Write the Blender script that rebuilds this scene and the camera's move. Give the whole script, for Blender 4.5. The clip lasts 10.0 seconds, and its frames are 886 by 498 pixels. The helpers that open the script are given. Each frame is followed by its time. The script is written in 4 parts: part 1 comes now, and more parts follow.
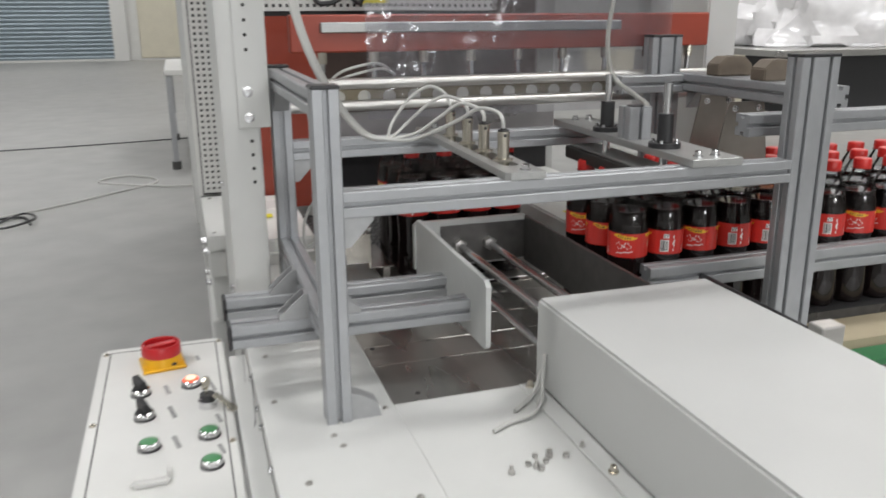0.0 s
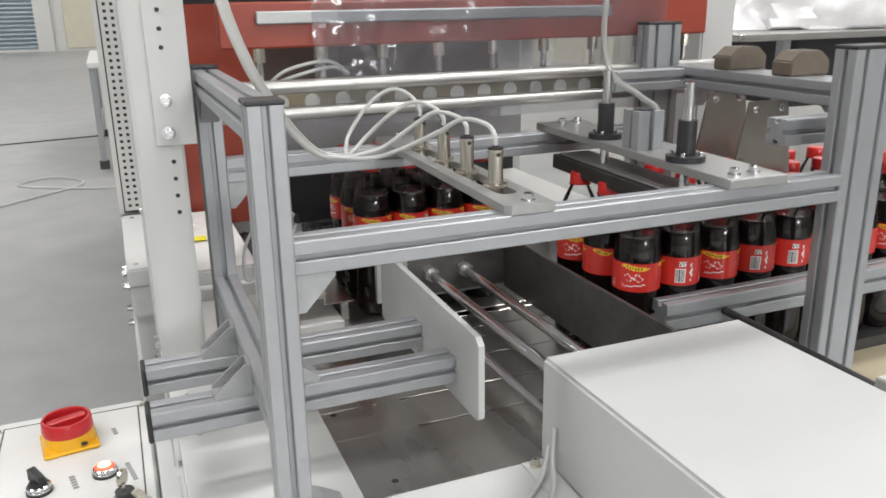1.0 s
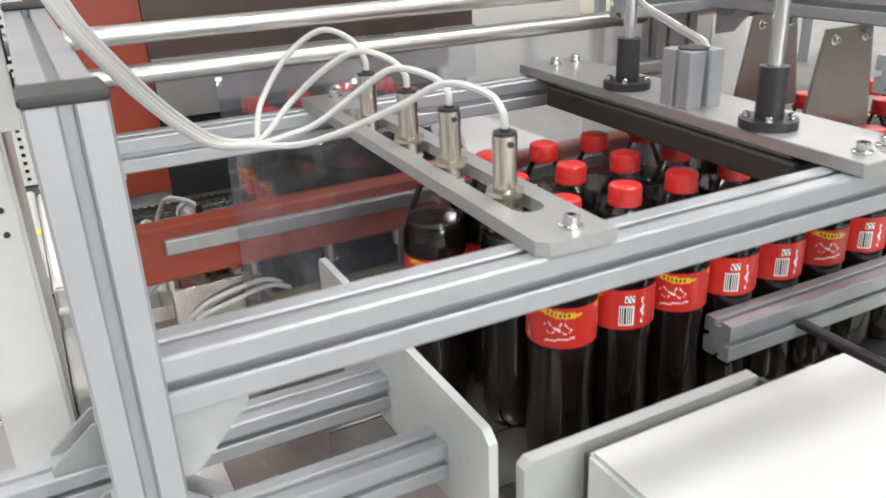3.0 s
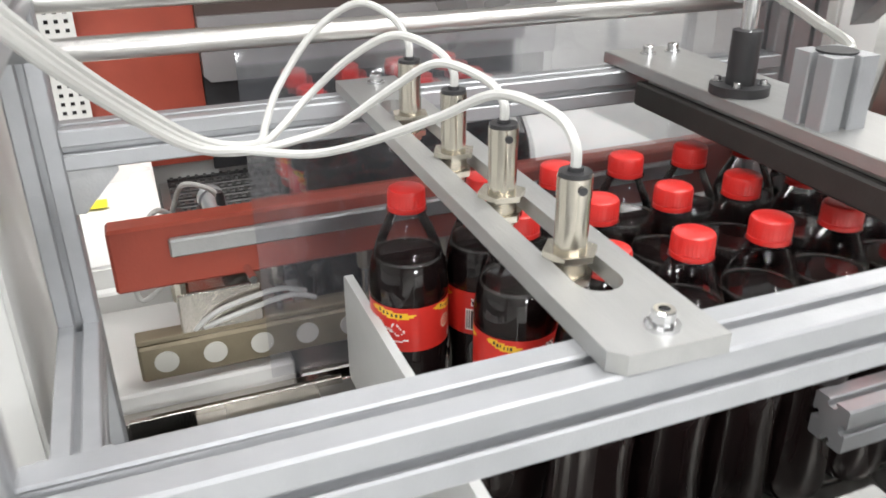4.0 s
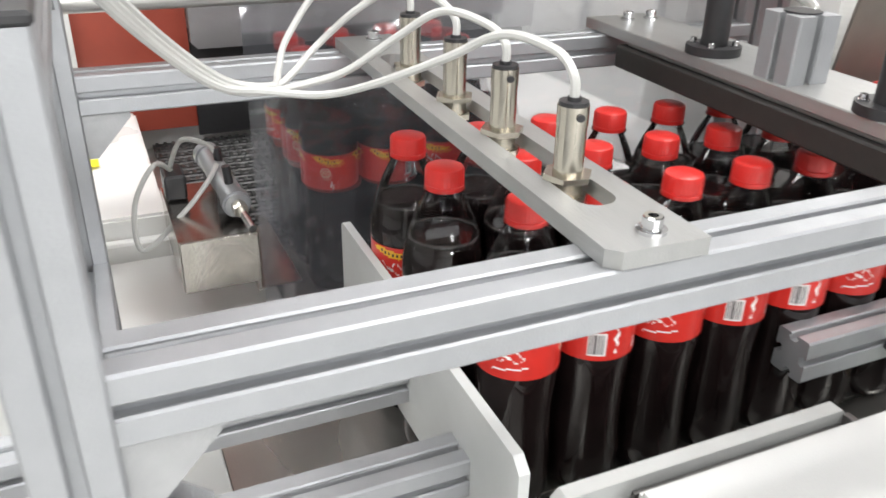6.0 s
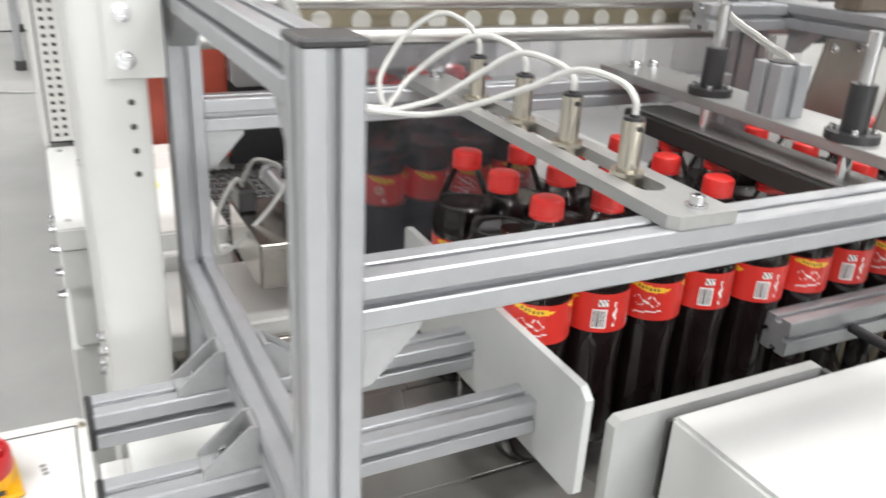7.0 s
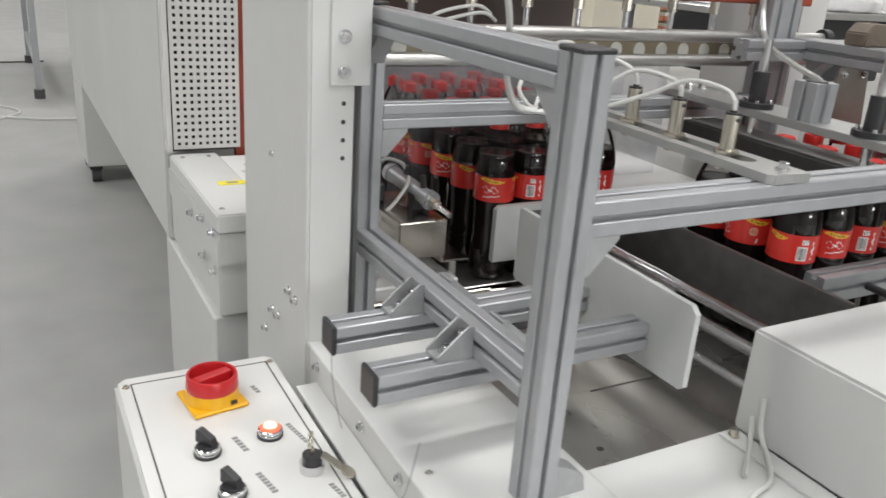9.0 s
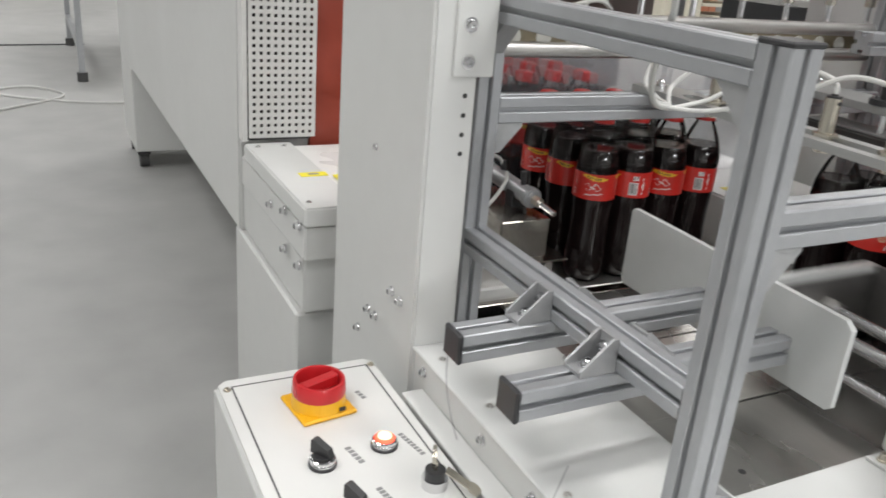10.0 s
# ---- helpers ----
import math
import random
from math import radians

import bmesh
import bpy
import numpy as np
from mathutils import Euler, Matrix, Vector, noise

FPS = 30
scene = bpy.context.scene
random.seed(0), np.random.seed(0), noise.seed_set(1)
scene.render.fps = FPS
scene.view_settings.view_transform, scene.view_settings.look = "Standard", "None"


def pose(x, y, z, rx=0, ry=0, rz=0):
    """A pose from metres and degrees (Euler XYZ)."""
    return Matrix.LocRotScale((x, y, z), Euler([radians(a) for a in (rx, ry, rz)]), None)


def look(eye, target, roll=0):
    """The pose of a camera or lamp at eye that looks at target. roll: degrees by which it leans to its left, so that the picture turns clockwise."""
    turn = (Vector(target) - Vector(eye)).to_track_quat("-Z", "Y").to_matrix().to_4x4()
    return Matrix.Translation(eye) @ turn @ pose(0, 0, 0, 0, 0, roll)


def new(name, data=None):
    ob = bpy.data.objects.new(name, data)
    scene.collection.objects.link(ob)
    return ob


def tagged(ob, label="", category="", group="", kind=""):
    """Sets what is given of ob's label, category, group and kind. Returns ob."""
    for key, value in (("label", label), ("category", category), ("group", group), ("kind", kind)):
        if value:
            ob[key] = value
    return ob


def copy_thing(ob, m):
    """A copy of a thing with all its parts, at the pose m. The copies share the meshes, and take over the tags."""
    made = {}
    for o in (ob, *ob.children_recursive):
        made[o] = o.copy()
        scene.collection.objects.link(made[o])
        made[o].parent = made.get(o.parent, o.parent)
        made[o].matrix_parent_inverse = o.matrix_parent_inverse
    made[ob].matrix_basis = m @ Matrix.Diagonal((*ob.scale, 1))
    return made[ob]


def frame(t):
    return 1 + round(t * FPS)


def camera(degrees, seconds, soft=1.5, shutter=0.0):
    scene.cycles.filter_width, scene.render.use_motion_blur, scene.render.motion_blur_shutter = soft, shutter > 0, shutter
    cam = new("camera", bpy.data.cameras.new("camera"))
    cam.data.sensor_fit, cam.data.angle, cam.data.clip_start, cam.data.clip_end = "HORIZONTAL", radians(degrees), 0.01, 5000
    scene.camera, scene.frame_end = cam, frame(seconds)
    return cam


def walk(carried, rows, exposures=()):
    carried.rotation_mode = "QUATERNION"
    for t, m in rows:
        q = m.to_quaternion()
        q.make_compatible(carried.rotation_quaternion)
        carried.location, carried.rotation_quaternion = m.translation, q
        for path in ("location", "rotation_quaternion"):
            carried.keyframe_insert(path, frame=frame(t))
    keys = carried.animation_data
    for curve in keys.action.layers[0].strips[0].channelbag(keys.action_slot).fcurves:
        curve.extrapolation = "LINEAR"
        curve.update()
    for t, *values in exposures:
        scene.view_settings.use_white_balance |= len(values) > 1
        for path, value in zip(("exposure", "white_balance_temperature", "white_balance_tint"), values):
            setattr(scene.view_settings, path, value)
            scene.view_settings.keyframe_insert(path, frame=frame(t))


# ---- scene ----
cam = camera(57.8, 10.0, soft=1.6, shutter=0.45)
PATH = [
    (0, (0.06, 0.039, 1.138), (0.649, 1.868, 0.58), -0.4),
    (0.5, (0.078, 0.198, 1.141), (0.785, 1.988, 0.598), -0.5),
    (1, (0.105, 0.303, 1.14), (0.819, 2.075, 0.548), -0.9),
    (1.5, (0.172, 0.406, 1.134), (0.783, 2.19, 0.467), -0.8),
    (2, (0.228, 0.485, 1.125), (0.74, 2.272, 0.388), -0.2),
    (2.5, (0.241, 0.569, 1.113), (0.917, 2.276, 0.318), -0.8),
    (3, (0.217, 0.663, 1.123), (1.049, 2.305, 0.340), -2.3),
    (3.2, (0.216, 0.687, 1.132), (1.03, 2.328, 0.329), -2.5),
    (4.5, (0.351, 0.843, 1.107), (0.962, 2.515, 0.195), 1.1),
    (5, (0.341, 0.842, 1.109), (0.988, 2.477, 0.156), 2.2),
    (5.5, (0.315, 0.810, 1.099), (0.956, 2.454, 0.167), 1.0),
    (6.8, (0.133, 0.673, 1.117), (1.011, 2.273, 0.299), 2.3),
    (7, (0.097, 0.649, 1.119), (0.941, 2.285, 0.337), 3.2),
    (7.5, (0.010, 0.574, 1.118), (0.772, 2.297, 0.447), 4.9),
    (8, (-0.078, 0.5, 1.093), (0.659, 2.189, 0.316), 6.6),
    (8.5, (-0.142, 0.481, 1.106), (0.639, 2.169, 0.372), 5.4),
    (9, (-0.208, 0.497, 1.123), (0.71, 2.133, 0.43), 4.2),
    (9.5, (-0.263, 0.561, 1.119), (0.66, 2.193, 0.42), 4.3),
    (10, (-0.289, 0.607, 1.109), (0.578, 2.258, 0.385), 4.8),
]
EXPOSURE = [(0, -0.68), (1, -0.36), (2, -0.20), (3, 0.08), (4.5, 0.33), (5.5, 0.30), (7, 0.20), (8, -0.28), (8.5, -0.40), (9, -0.35), (10, -0.32)]
walk(cam, [(t, look(eye, target, roll)) for t, eye, target, roll in PATH], EXPOSURE)

# ---- world and lights ----
world = bpy.data.worlds.new("hall_daylight")
scene.world = world
world.use_nodes = True
sky = world.node_tree.nodes.new("ShaderNodeTexSky")
sky.sky_type, sky.sun_disc, sky.sun_elevation, sky.sun_rotation = "NISHITA", False, radians(50), radians(40)
world.node_tree.nodes["Background"].inputs[1].default_value = 0.12
world.node_tree.links.new(sky.outputs[0], world.node_tree.nodes["Background"].inputs[0])


def area_lamp(name, m, sx, sy, watts, colour=(1, 1, 1)):
    d = bpy.data.lights.new(name, "AREA")
    d.shape, d.size, d.size_y, d.energy, d.color = "RECTANGLE", sx, sy, watts, colour
    ob = new(name, d)
    ob.matrix_world = m
    return ob


# ---- materials ----
def mat(name, rgb, rough=0.5, metal=0.0, var=0.06, scale=30.0, bump=0.0, bscale=200.0, coarse=3.0, stretch=(1, 1, 1), coat=0.0, spec=0.5, rvar=0.08):
    """A surface with fine and broad variation of colour and gloss, and fine relief."""
    m = bpy.data.materials.new(name)
    m.use_nodes = True
    nt = m.node_tree
    bsdf = nt.nodes["Principled BSDF"]
    co = nt.nodes.new("ShaderNodeTexCoord")
    mp = nt.nodes.new("ShaderNodeMapping")
    mp.inputs["Scale"].default_value = stretch
    nt.links.new(co.outputs["Object"], mp.inputs[0])
    n1, n2 = nt.nodes.new("ShaderNodeTexNoise"), nt.nodes.new("ShaderNodeTexNoise")
    n1.inputs["Scale"].default_value, n1.inputs["Detail"].default_value = scale, 6
    n2.inputs["Scale"].default_value, n2.inputs["Detail"].default_value = coarse, 4
    info = nt.nodes.new("ShaderNodeObjectInfo")
    for n in (n1, n2):
        nt.links.new(mp.outputs[0], n.inputs[0])
    add = nt.nodes.new("ShaderNodeMath")
    add.operation = "ADD"
    nt.links.new(n1.outputs[0], add.inputs[0])
    nt.links.new(n2.outputs[0], add.inputs[1])
    ramp = nt.nodes.new("ShaderNodeMapRange")
    ramp.inputs[1].default_value, ramp.inputs[2].default_value = 0.6, 1.4
    ramp.inputs[3].default_value, ramp.inputs[4].default_value = 1 - var, 1 + var
    nt.links.new(add.outputs[0], ramp.inputs[0])
    mix = nt.nodes.new("ShaderNodeVectorMath")
    mix.operation = "SCALE"
    mix.inputs[0].default_value = rgb
    nt.links.new(ramp.outputs[0], mix.inputs["Scale"])
    nt.links.new(mix.outputs[0], bsdf.inputs["Base Color"])
    rr = nt.nodes.new("ShaderNodeMapRange")
    rr.inputs[1].default_value, rr.inputs[2].default_value = 0.3, 0.7
    rr.inputs[3].default_value, rr.inputs[4].default_value = max(0.02, rough - rvar), min(1, rough + rvar)
    nt.links.new(n2.outputs[0], rr.inputs[0])
    nt.links.new(rr.outputs[0], bsdf.inputs["Roughness"])
    bsdf.inputs["Metallic"].default_value = metal
    bsdf.inputs["Coat Weight"].default_value = coat
    bsdf.inputs["Specular IOR Level"].default_value = spec
    if bump:
        n3, b = nt.nodes.new("ShaderNodeTexNoise"), nt.nodes.new("ShaderNodeBump")
        n3.inputs["Scale"].default_value = bscale
        nt.links.new(mp.outputs[0], n3.inputs[0])
        b.inputs["Strength"].default_value, b.inputs["Distance"].default_value = bump, 0.001
        nt.links.new(n3.outputs[0], b.inputs["Height"])
        nt.links.new(b.outputs[0], bsdf.inputs["Normal"])
    return m


def glow(name, rgb, strength):
    m = bpy.data.materials.new(name)
    m.use_nodes = True
    b = m.node_tree.nodes["Principled BSDF"]
    b.inputs["Base Color"].default_value = (*rgb, 1)
    b.inputs["Emission Color"].default_value = (*rgb, 1)
    b.inputs["Emission Strength"].default_value = strength
    return m


def clear(name, tint, gloss, rough, haze=0.0, haze_rgb=(0.8, 0.8, 0.8), wave=0.0):
    """Thin clear plastic: see-through, a share of mirror sheen that grows at the edge, a share of milky haze."""
    m = bpy.data.materials.new(name)
    m.use_nodes = True
    nt = m.node_tree
    for n in list(nt.nodes):
        nt.nodes.remove(n)
    out = nt.nodes.new("ShaderNodeOutputMaterial")
    tr, gl, df = nt.nodes.new("ShaderNodeBsdfTransparent"), nt.nodes.new("ShaderNodeBsdfGlossy"), nt.nodes.new("ShaderNodeBsdfDiffuse")
    tr.inputs[0].default_value, df.inputs[0].default_value = (*tint, 1), (*haze_rgb, 1)
    gl.inputs["Roughness"].default_value = rough
    lw = nt.nodes.new("ShaderNodeLayerWeight")
    lw.inputs[0].default_value = gloss
    m1, m2 = nt.nodes.new("ShaderNodeMixShader"), nt.nodes.new("ShaderNodeMixShader")
    nt.links.new(lw.outputs["Fresnel"], m1.inputs[0])
    nt.links.new(tr.outputs[0], m1.inputs[1])
    nt.links.new(gl.outputs[0], m1.inputs[2])
    m2.inputs[0].default_value = haze
    nt.links.new(m1.outputs[0], m2.inputs[1])
    nt.links.new(df.outputs[0], m2.inputs[2])
    nt.links.new(m2.outputs[0], out.inputs[0])
    if wave:
        co, n, b = nt.nodes.new("ShaderNodeTexCoord"), nt.nodes.new("ShaderNodeTexNoise"), nt.nodes.new("ShaderNodeBump")
        n.inputs["Scale"].default_value, n.inputs["Detail"].default_value = 9, 3
        nt.links.new(co.outputs["Object"], n.inputs[0])
        nt.links.new(n.outputs[0], b.inputs["Height"])
        b.inputs["Strength"].default_value, b.inputs["Distance"].default_value = wave, 0.05
        nt.links.new(b.outputs[0], gl.inputs["Normal"])
        nt.links.new(b.outputs[0], lw.inputs["Normal"])
        hz = nt.nodes.new("ShaderNodeMapRange")
        hz.inputs[1].default_value, hz.inputs[2].default_value = 0.35, 0.75
        hz.inputs[3].default_value, hz.inputs[4].default_value = haze * 0.5, haze * 1.6
        nt.links.new(n.outputs[0], hz.inputs[0])
        nt.links.new(hz.outputs[0], m2.inputs[0])
    return m


def frosted(name, tint, rough, haze, haze_rgb):
    """Cloudy film: scatters what is seen through it, with a soft sheen and a share of milky haze that varies in patches."""
    m = bpy.data.materials.new(name)
    m.use_nodes = True
    nt = m.node_tree
    for n in list(nt.nodes):
        nt.nodes.remove(n)
    out = nt.nodes.new("ShaderNodeOutputMaterial")
    tr, rf, gl, df = (nt.nodes.new(k) for k in ("ShaderNodeBsdfTransparent", "ShaderNodeBsdfRefraction", "ShaderNodeBsdfGlossy", "ShaderNodeBsdfDiffuse"))
    tr.inputs[0].default_value, rf.inputs[0].default_value, df.inputs[0].default_value = (*tint, 1), (*tint, 1), (*haze_rgb, 1)
    rf.inputs["Roughness"].default_value, rf.inputs["IOR"].default_value = rough, 1.14
    gl.inputs["Roughness"].default_value = 0.14
    co, n, b = nt.nodes.new("ShaderNodeTexCoord"), nt.nodes.new("ShaderNodeTexNoise"), nt.nodes.new("ShaderNodeBump")
    n.inputs["Scale"].default_value, n.inputs["Detail"].default_value = 9, 3
    nt.links.new(co.outputs["Object"], n.inputs[0])
    nt.links.new(n.outputs[0], b.inputs["Height"])
    b.inputs["Strength"].default_value, b.inputs["Distance"].default_value = 0.5, 0.05
    nt.links.new(b.outputs[0], gl.inputs["Normal"])
    hz = nt.nodes.new("ShaderNodeMapRange")
    hz.inputs[1].default_value, hz.inputs[2].default_value, hz.inputs[3].default_value, hz.inputs[4].default_value = 0.35, 0.75, haze * 0.6, haze * 1.5
    nt.links.new(n.outputs[0], hz.inputs[0])
    seen, sheen, milky = (nt.nodes.new("ShaderNodeMixShader") for _ in range(3))
    seen.inputs[0].default_value, sheen.inputs[0].default_value = 0.66, 0.07
    for node, a, c in ((seen, tr, rf), (sheen, seen, gl), (milky, sheen, df)):
        nt.links.new(a.outputs[0], node.inputs[1])
        nt.links.new(c.outputs[0], node.inputs[2])
    nt.links.new(hz.outputs[0], milky.inputs[0])
    nt.links.new(milky.outputs[0], out.inputs[0])
    return m


ALU = mat("anodised_aluminium", (0.40, 0.41, 0.425), 0.40, 0.55, 0.07, 60, 0.15, 600, 5, rvar=0.06)
ALU_PLATE = mat("machined_aluminium_plate", (0.42, 0.423, 0.415), 0.40, 0.7, 0.08, 120, 0.2, 700, 7, (1, 0.15, 1))
BRIGHT_STEEL = mat("polished_folded_sheet", (0.56, 0.53, 0.49), 0.2, 1.0, 0.08, 60, 0.15, 400, 5)
LANE_STEEL = mat("dark_lane_sheet", (0.30, 0.275, 0.25), 0.3, 0.85, 0.12, 30, 0.15, 400, 6)
CAST = mat("cast_aluminium_bracket", (0.40, 0.405, 0.41), 0.42, 0.55, 0.1, 80, 0.3, 500, 8)
DARK_PANEL = mat("dark_brown_sheet", (0.085, 0.060, 0.052), 0.4, 0.2, 0.2, 12, 0.15, 300, 4)
CURTAIN = mat("silver_heat_curtain", (0.36, 0.355, 0.36), 0.32, 0.5, 0.12, 14, 0.3, 60, 5)
STEEL = mat("brushed_stainless_steel", (0.55, 0.54, 0.52), 0.33, 0.9, 0.12, 90, 0.2, 500, 4, (0.1, 1, 1))
CHROME = mat("chromed_rod", (0.72, 0.72, 0.73), 0.16, 1.0, 0.03, 40)
NICKEL = mat("nickel_plated_brass", (0.62, 0.58, 0.50), 0.25, 1.0, 0.08, 200)
DECK = mat("worn_steel_deck", (0.36, 0.352, 0.33), 0.27, 0.82, 0.16, 30, 0.15, 300, 7, (1, 0.25, 1), rvar=0.07)
DARK_DECK = mat("dark_slide_plate", (0.085, 0.085, 0.085), 0.32, 0.35, 0.3, 40, 0.2, 300, 9)
WHITE = mat("grey_white_powder_coat", (0.60, 0.605, 0.59), 0.42, 0.0, 0.025, 25, 0.12, 900, 2.5)
COVER = mat("grey_cover_sheet", (0.52, 0.525, 0.515), 0.45, 0.0, 0.04, 8, 0.15, 700, 3)
GLOSS_WHITE = mat("gloss_white_plate", (0.78, 0.78, 0.76), 0.32, 0.0, 0.02, 25, 0.06, 900, 2.5)
WHITE_PANEL = mat("white_panel_plate", (0.66, 0.66, 0.64), 0.36, 0.0, 0.02, 25, 0.06, 900, 2.5)
PUSH_GREY = mat("grey_painted_plate", (0.46, 0.47, 0.46), 0.45, 0.2, 0.06, 40, 0.12, 500, 6)
PUSH_DARK = mat("worn_dark_steel_plate", (0.13, 0.125, 0.12), 0.36, 0.55, 0.25, 40, 0.2, 300, 9)
GUIDE = mat("light_grey_painted_plate", (0.56, 0.57, 0.56), 0.45, 0.1, 0.04, 40, 0.1, 500, 6)
# black plastic parts, and the sheet that darkens the tunnel mouth
BLACK = mat("black_plastic_and_shade", (0.028, 0.028, 0.03), 0.42, 0.0, 0.2, 80, 0.1, 500)
# black for shade in slots and holes; also on deck bolts and engraved lines
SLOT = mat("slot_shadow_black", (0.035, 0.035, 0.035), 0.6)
RUBBER = mat("dark_rubber_bar", (0.026, 0.024, 0.022), 0.6, 0.0, 0.2, 60, 0.2, 300)
BROWN = mat("brown_plastic_handle", (0.16, 0.13, 0.10), 0.55, 0.0, 0.15, 60, 0.2, 300)
RED_BEAM = mat("red_oxide_beam_paint", (0.33, 0.055, 0.03), 0.45, 0.0, 0.12, 20, 0.15, 300, 5)
BAR_BROWN = mat("dull_bronze_bar", (0.26, 0.22, 0.15), 0.5, 0.3, 0.15, 40, 0.2, 300)
DISK = mat("pale_ptfe_disk", (0.66, 0.65, 0.60), 0.5)
RED_CAP = mat("red_plastic_cap", (0.56, 0.022, 0.018), 0.3, 0.0, 0.05, 300, 0.1, 900, spec=0.6)
COLA = mat("dark_cola_in_plastic", (0.010, 0.006, 0.006), 0.03, 0.0, 0.3, 30, spec=0.5, rvar=0.01)
LABEL_RED = mat("red_label_film", (0.58, 0.030, 0.022), 0.3, 0.0, 0.1, 60, coat=0.2)
LABEL_YELLOW = mat("yellow_label_print", (0.75, 0.46, 0.03), 0.3)
LABEL_WHITE = mat("white_label_print", (0.78, 0.76, 0.74), 0.32)
LABEL_CREAM = mat("cream_label_emblem", (0.62, 0.42, 0.30), 0.32)
LABEL_BLACK = mat("black_label_print", (0.03, 0.025, 0.03), 0.32)
DRINK_EDGE = clear("wet_line_on_plastic", (0.9, 0.9, 0.9), 0.3, 0.06, 0.07, (0.75, 0.74, 0.72))
PET = clear("clear_pet_shell", (0.96, 0.96, 0.96), 0.19, 0.03)
FILM = frosted("hazy_shrink_film", (0.88, 0.88, 0.91), 0.19, 0.09, (0.55, 0.57, 0.63))
FILM_CLEAR = clear("clear_wrap_film", (0.90, 0.90, 0.91), 0.06, 0.08, 0.015, (0.8, 0.8, 0.82), 0.3)
HOSE = mat("white_cable_sheath", (0.52, 0.52, 0.50), 0.42, 0.0, 0.03, 60)
CLEAR_HOSE = clear("clear_air_hose", (0.9, 0.9, 0.88), 0.4, 0.08, 0.3, (0.75, 0.75, 0.72))
CEIL = mat("grey_hall_ceiling", (0.22, 0.22, 0.22), 0.8, 0.0, 0.1, 3)
FLOOR = mat("worn_grey_concrete", (0.33, 0.33, 0.32), 0.5, 0.0, 0.16, 4, 0.2, 120, 0.5)
WALL = mat("white_hall_wall", (0.72, 0.72, 0.70), 0.7, 0.0, 0.04, 6, 0.1, 60)
SHUTTER = mat("blue_grey_roller_shutter", (0.28, 0.34, 0.38), 0.5, 0.3, 0.06, 10)
STAIR = mat("orange_painted_stair", (0.62, 0.24, 0.13), 0.5)
CREAM = mat("cream_painted_column", (0.66, 0.62, 0.50), 0.6)
BELT = mat("dark_wire_mesh_belt", (0.10, 0.10, 0.10), 0.4, 0.8, 0.2, 100)
GREEN = mat("green_conveyor_belt", (0.03, 0.16, 0.06), 0.5, 0.0, 0.1, 50)
TAN = mat("tan_conveyor_bed", (0.42, 0.36, 0.25), 0.6, 0.0, 0.1, 20)
YELLOW = mat("yellow_plastic", (0.80, 0.42, 0.01), 0.35, 0.0, 0.04, 60)
STICKER = mat("yellow_sticker", (0.80, 0.70, 0.03), 0.45)
RED_KNOB = mat("red_plastic_knob", (0.52, 0.02, 0.025), 0.3, 0.0, 0.05, 60)
GREEN_CAP = mat("green_button_cap", (0.07, 0.24, 0.10), 0.35)
RED_LAMP = glow("lit_red_button", (1.0, 0.12, 0.06), 1.6)
INK = mat("grey_panel_print", (0.25, 0.25, 0.25), 0.5)
CASTER = mat("grey_caster_rubber", (0.06, 0.06, 0.06), 0.6)


# ---- building helpers ----
def part(name, bm, material, parent=None, label="", smooth=False, m=None):
    me = bpy.data.meshes.new(name)
    bmesh.ops.recalc_face_normals(bm, faces=bm.faces)
    if smooth:
        for f in bm.faces:
            f.smooth = True
        for e in bm.edges:
            if len(e.link_faces) == 2 and e.calc_face_angle(0) > 0.6:
                e.smooth = False
    bm.to_mesh(me)
    bm.free()
    for mm in (material if isinstance(material, (list, tuple)) else [material]):
        me.materials.append(mm)
    ob = new(name, me)
    if parent:
        ob.parent = parent
    if m is not None:
        ob.matrix_basis = m
    if label:
        tagged(ob, label)
    return ob


def thing(name, label, category, group="", m=None, kind=""):
    ob = new(name)
    ob.empty_display_size = 0.05
    if m is not None:
        ob.matrix_basis = m
    return tagged(ob, label, category, group, kind)


def box(bm, x0, x1, y0, y1, z0, z1, bev=0.0, seg=1):
    g = bmesh.ops.create_cube(bm, size=1, matrix=Matrix.LocRotScale(((x0 + x1) / 2, (y0 + y1) / 2, (z0 + z1) / 2), None, (abs(x1 - x0), abs(y1 - y0), abs(z1 - z0))))
    if bev:
        bmesh.ops.bevel(bm, geom=list({e for v in g["verts"] for e in v.link_edges}), offset=bev, segments=seg, affect="EDGES")
    return bm


def bbox(*a, **k):
    return box(bmesh.new(), *a, **k)


def cyl(bm, p0, p1, r, seg=16, r2=None):
    p0, p1 = Vector(p0), Vector(p1)
    d = p1 - p0
    m = Matrix.Translation((p0 + p1) / 2) @ d.to_track_quat("Z", "Y").to_matrix().to_4x4()
    bmesh.ops.create_cone(bm, cap_ends=True, segments=seg, radius1=r, radius2=r if r2 is None else r2, depth=d.length, matrix=m)
    return bm


def bcyl(*a, **k):
    return cyl(bmesh.new(), *a, **k)


def lathe(bm, prof, seg=24, cap=True):
    rings = [[bm.verts.new((r * math.cos(2 * math.pi * i / seg), r * math.sin(2 * math.pi * i / seg), z)) for i in range(seg)] for r, z in prof]
    for a, b in zip(rings, rings[1:]):
        for i in range(seg):
            bm.faces.new((a[i], a[(i + 1) % seg], b[(i + 1) % seg], b[i]))
    if cap:
        bm.faces.new(rings[0][::-1])
        bm.faces.new(rings[-1])
    return rings


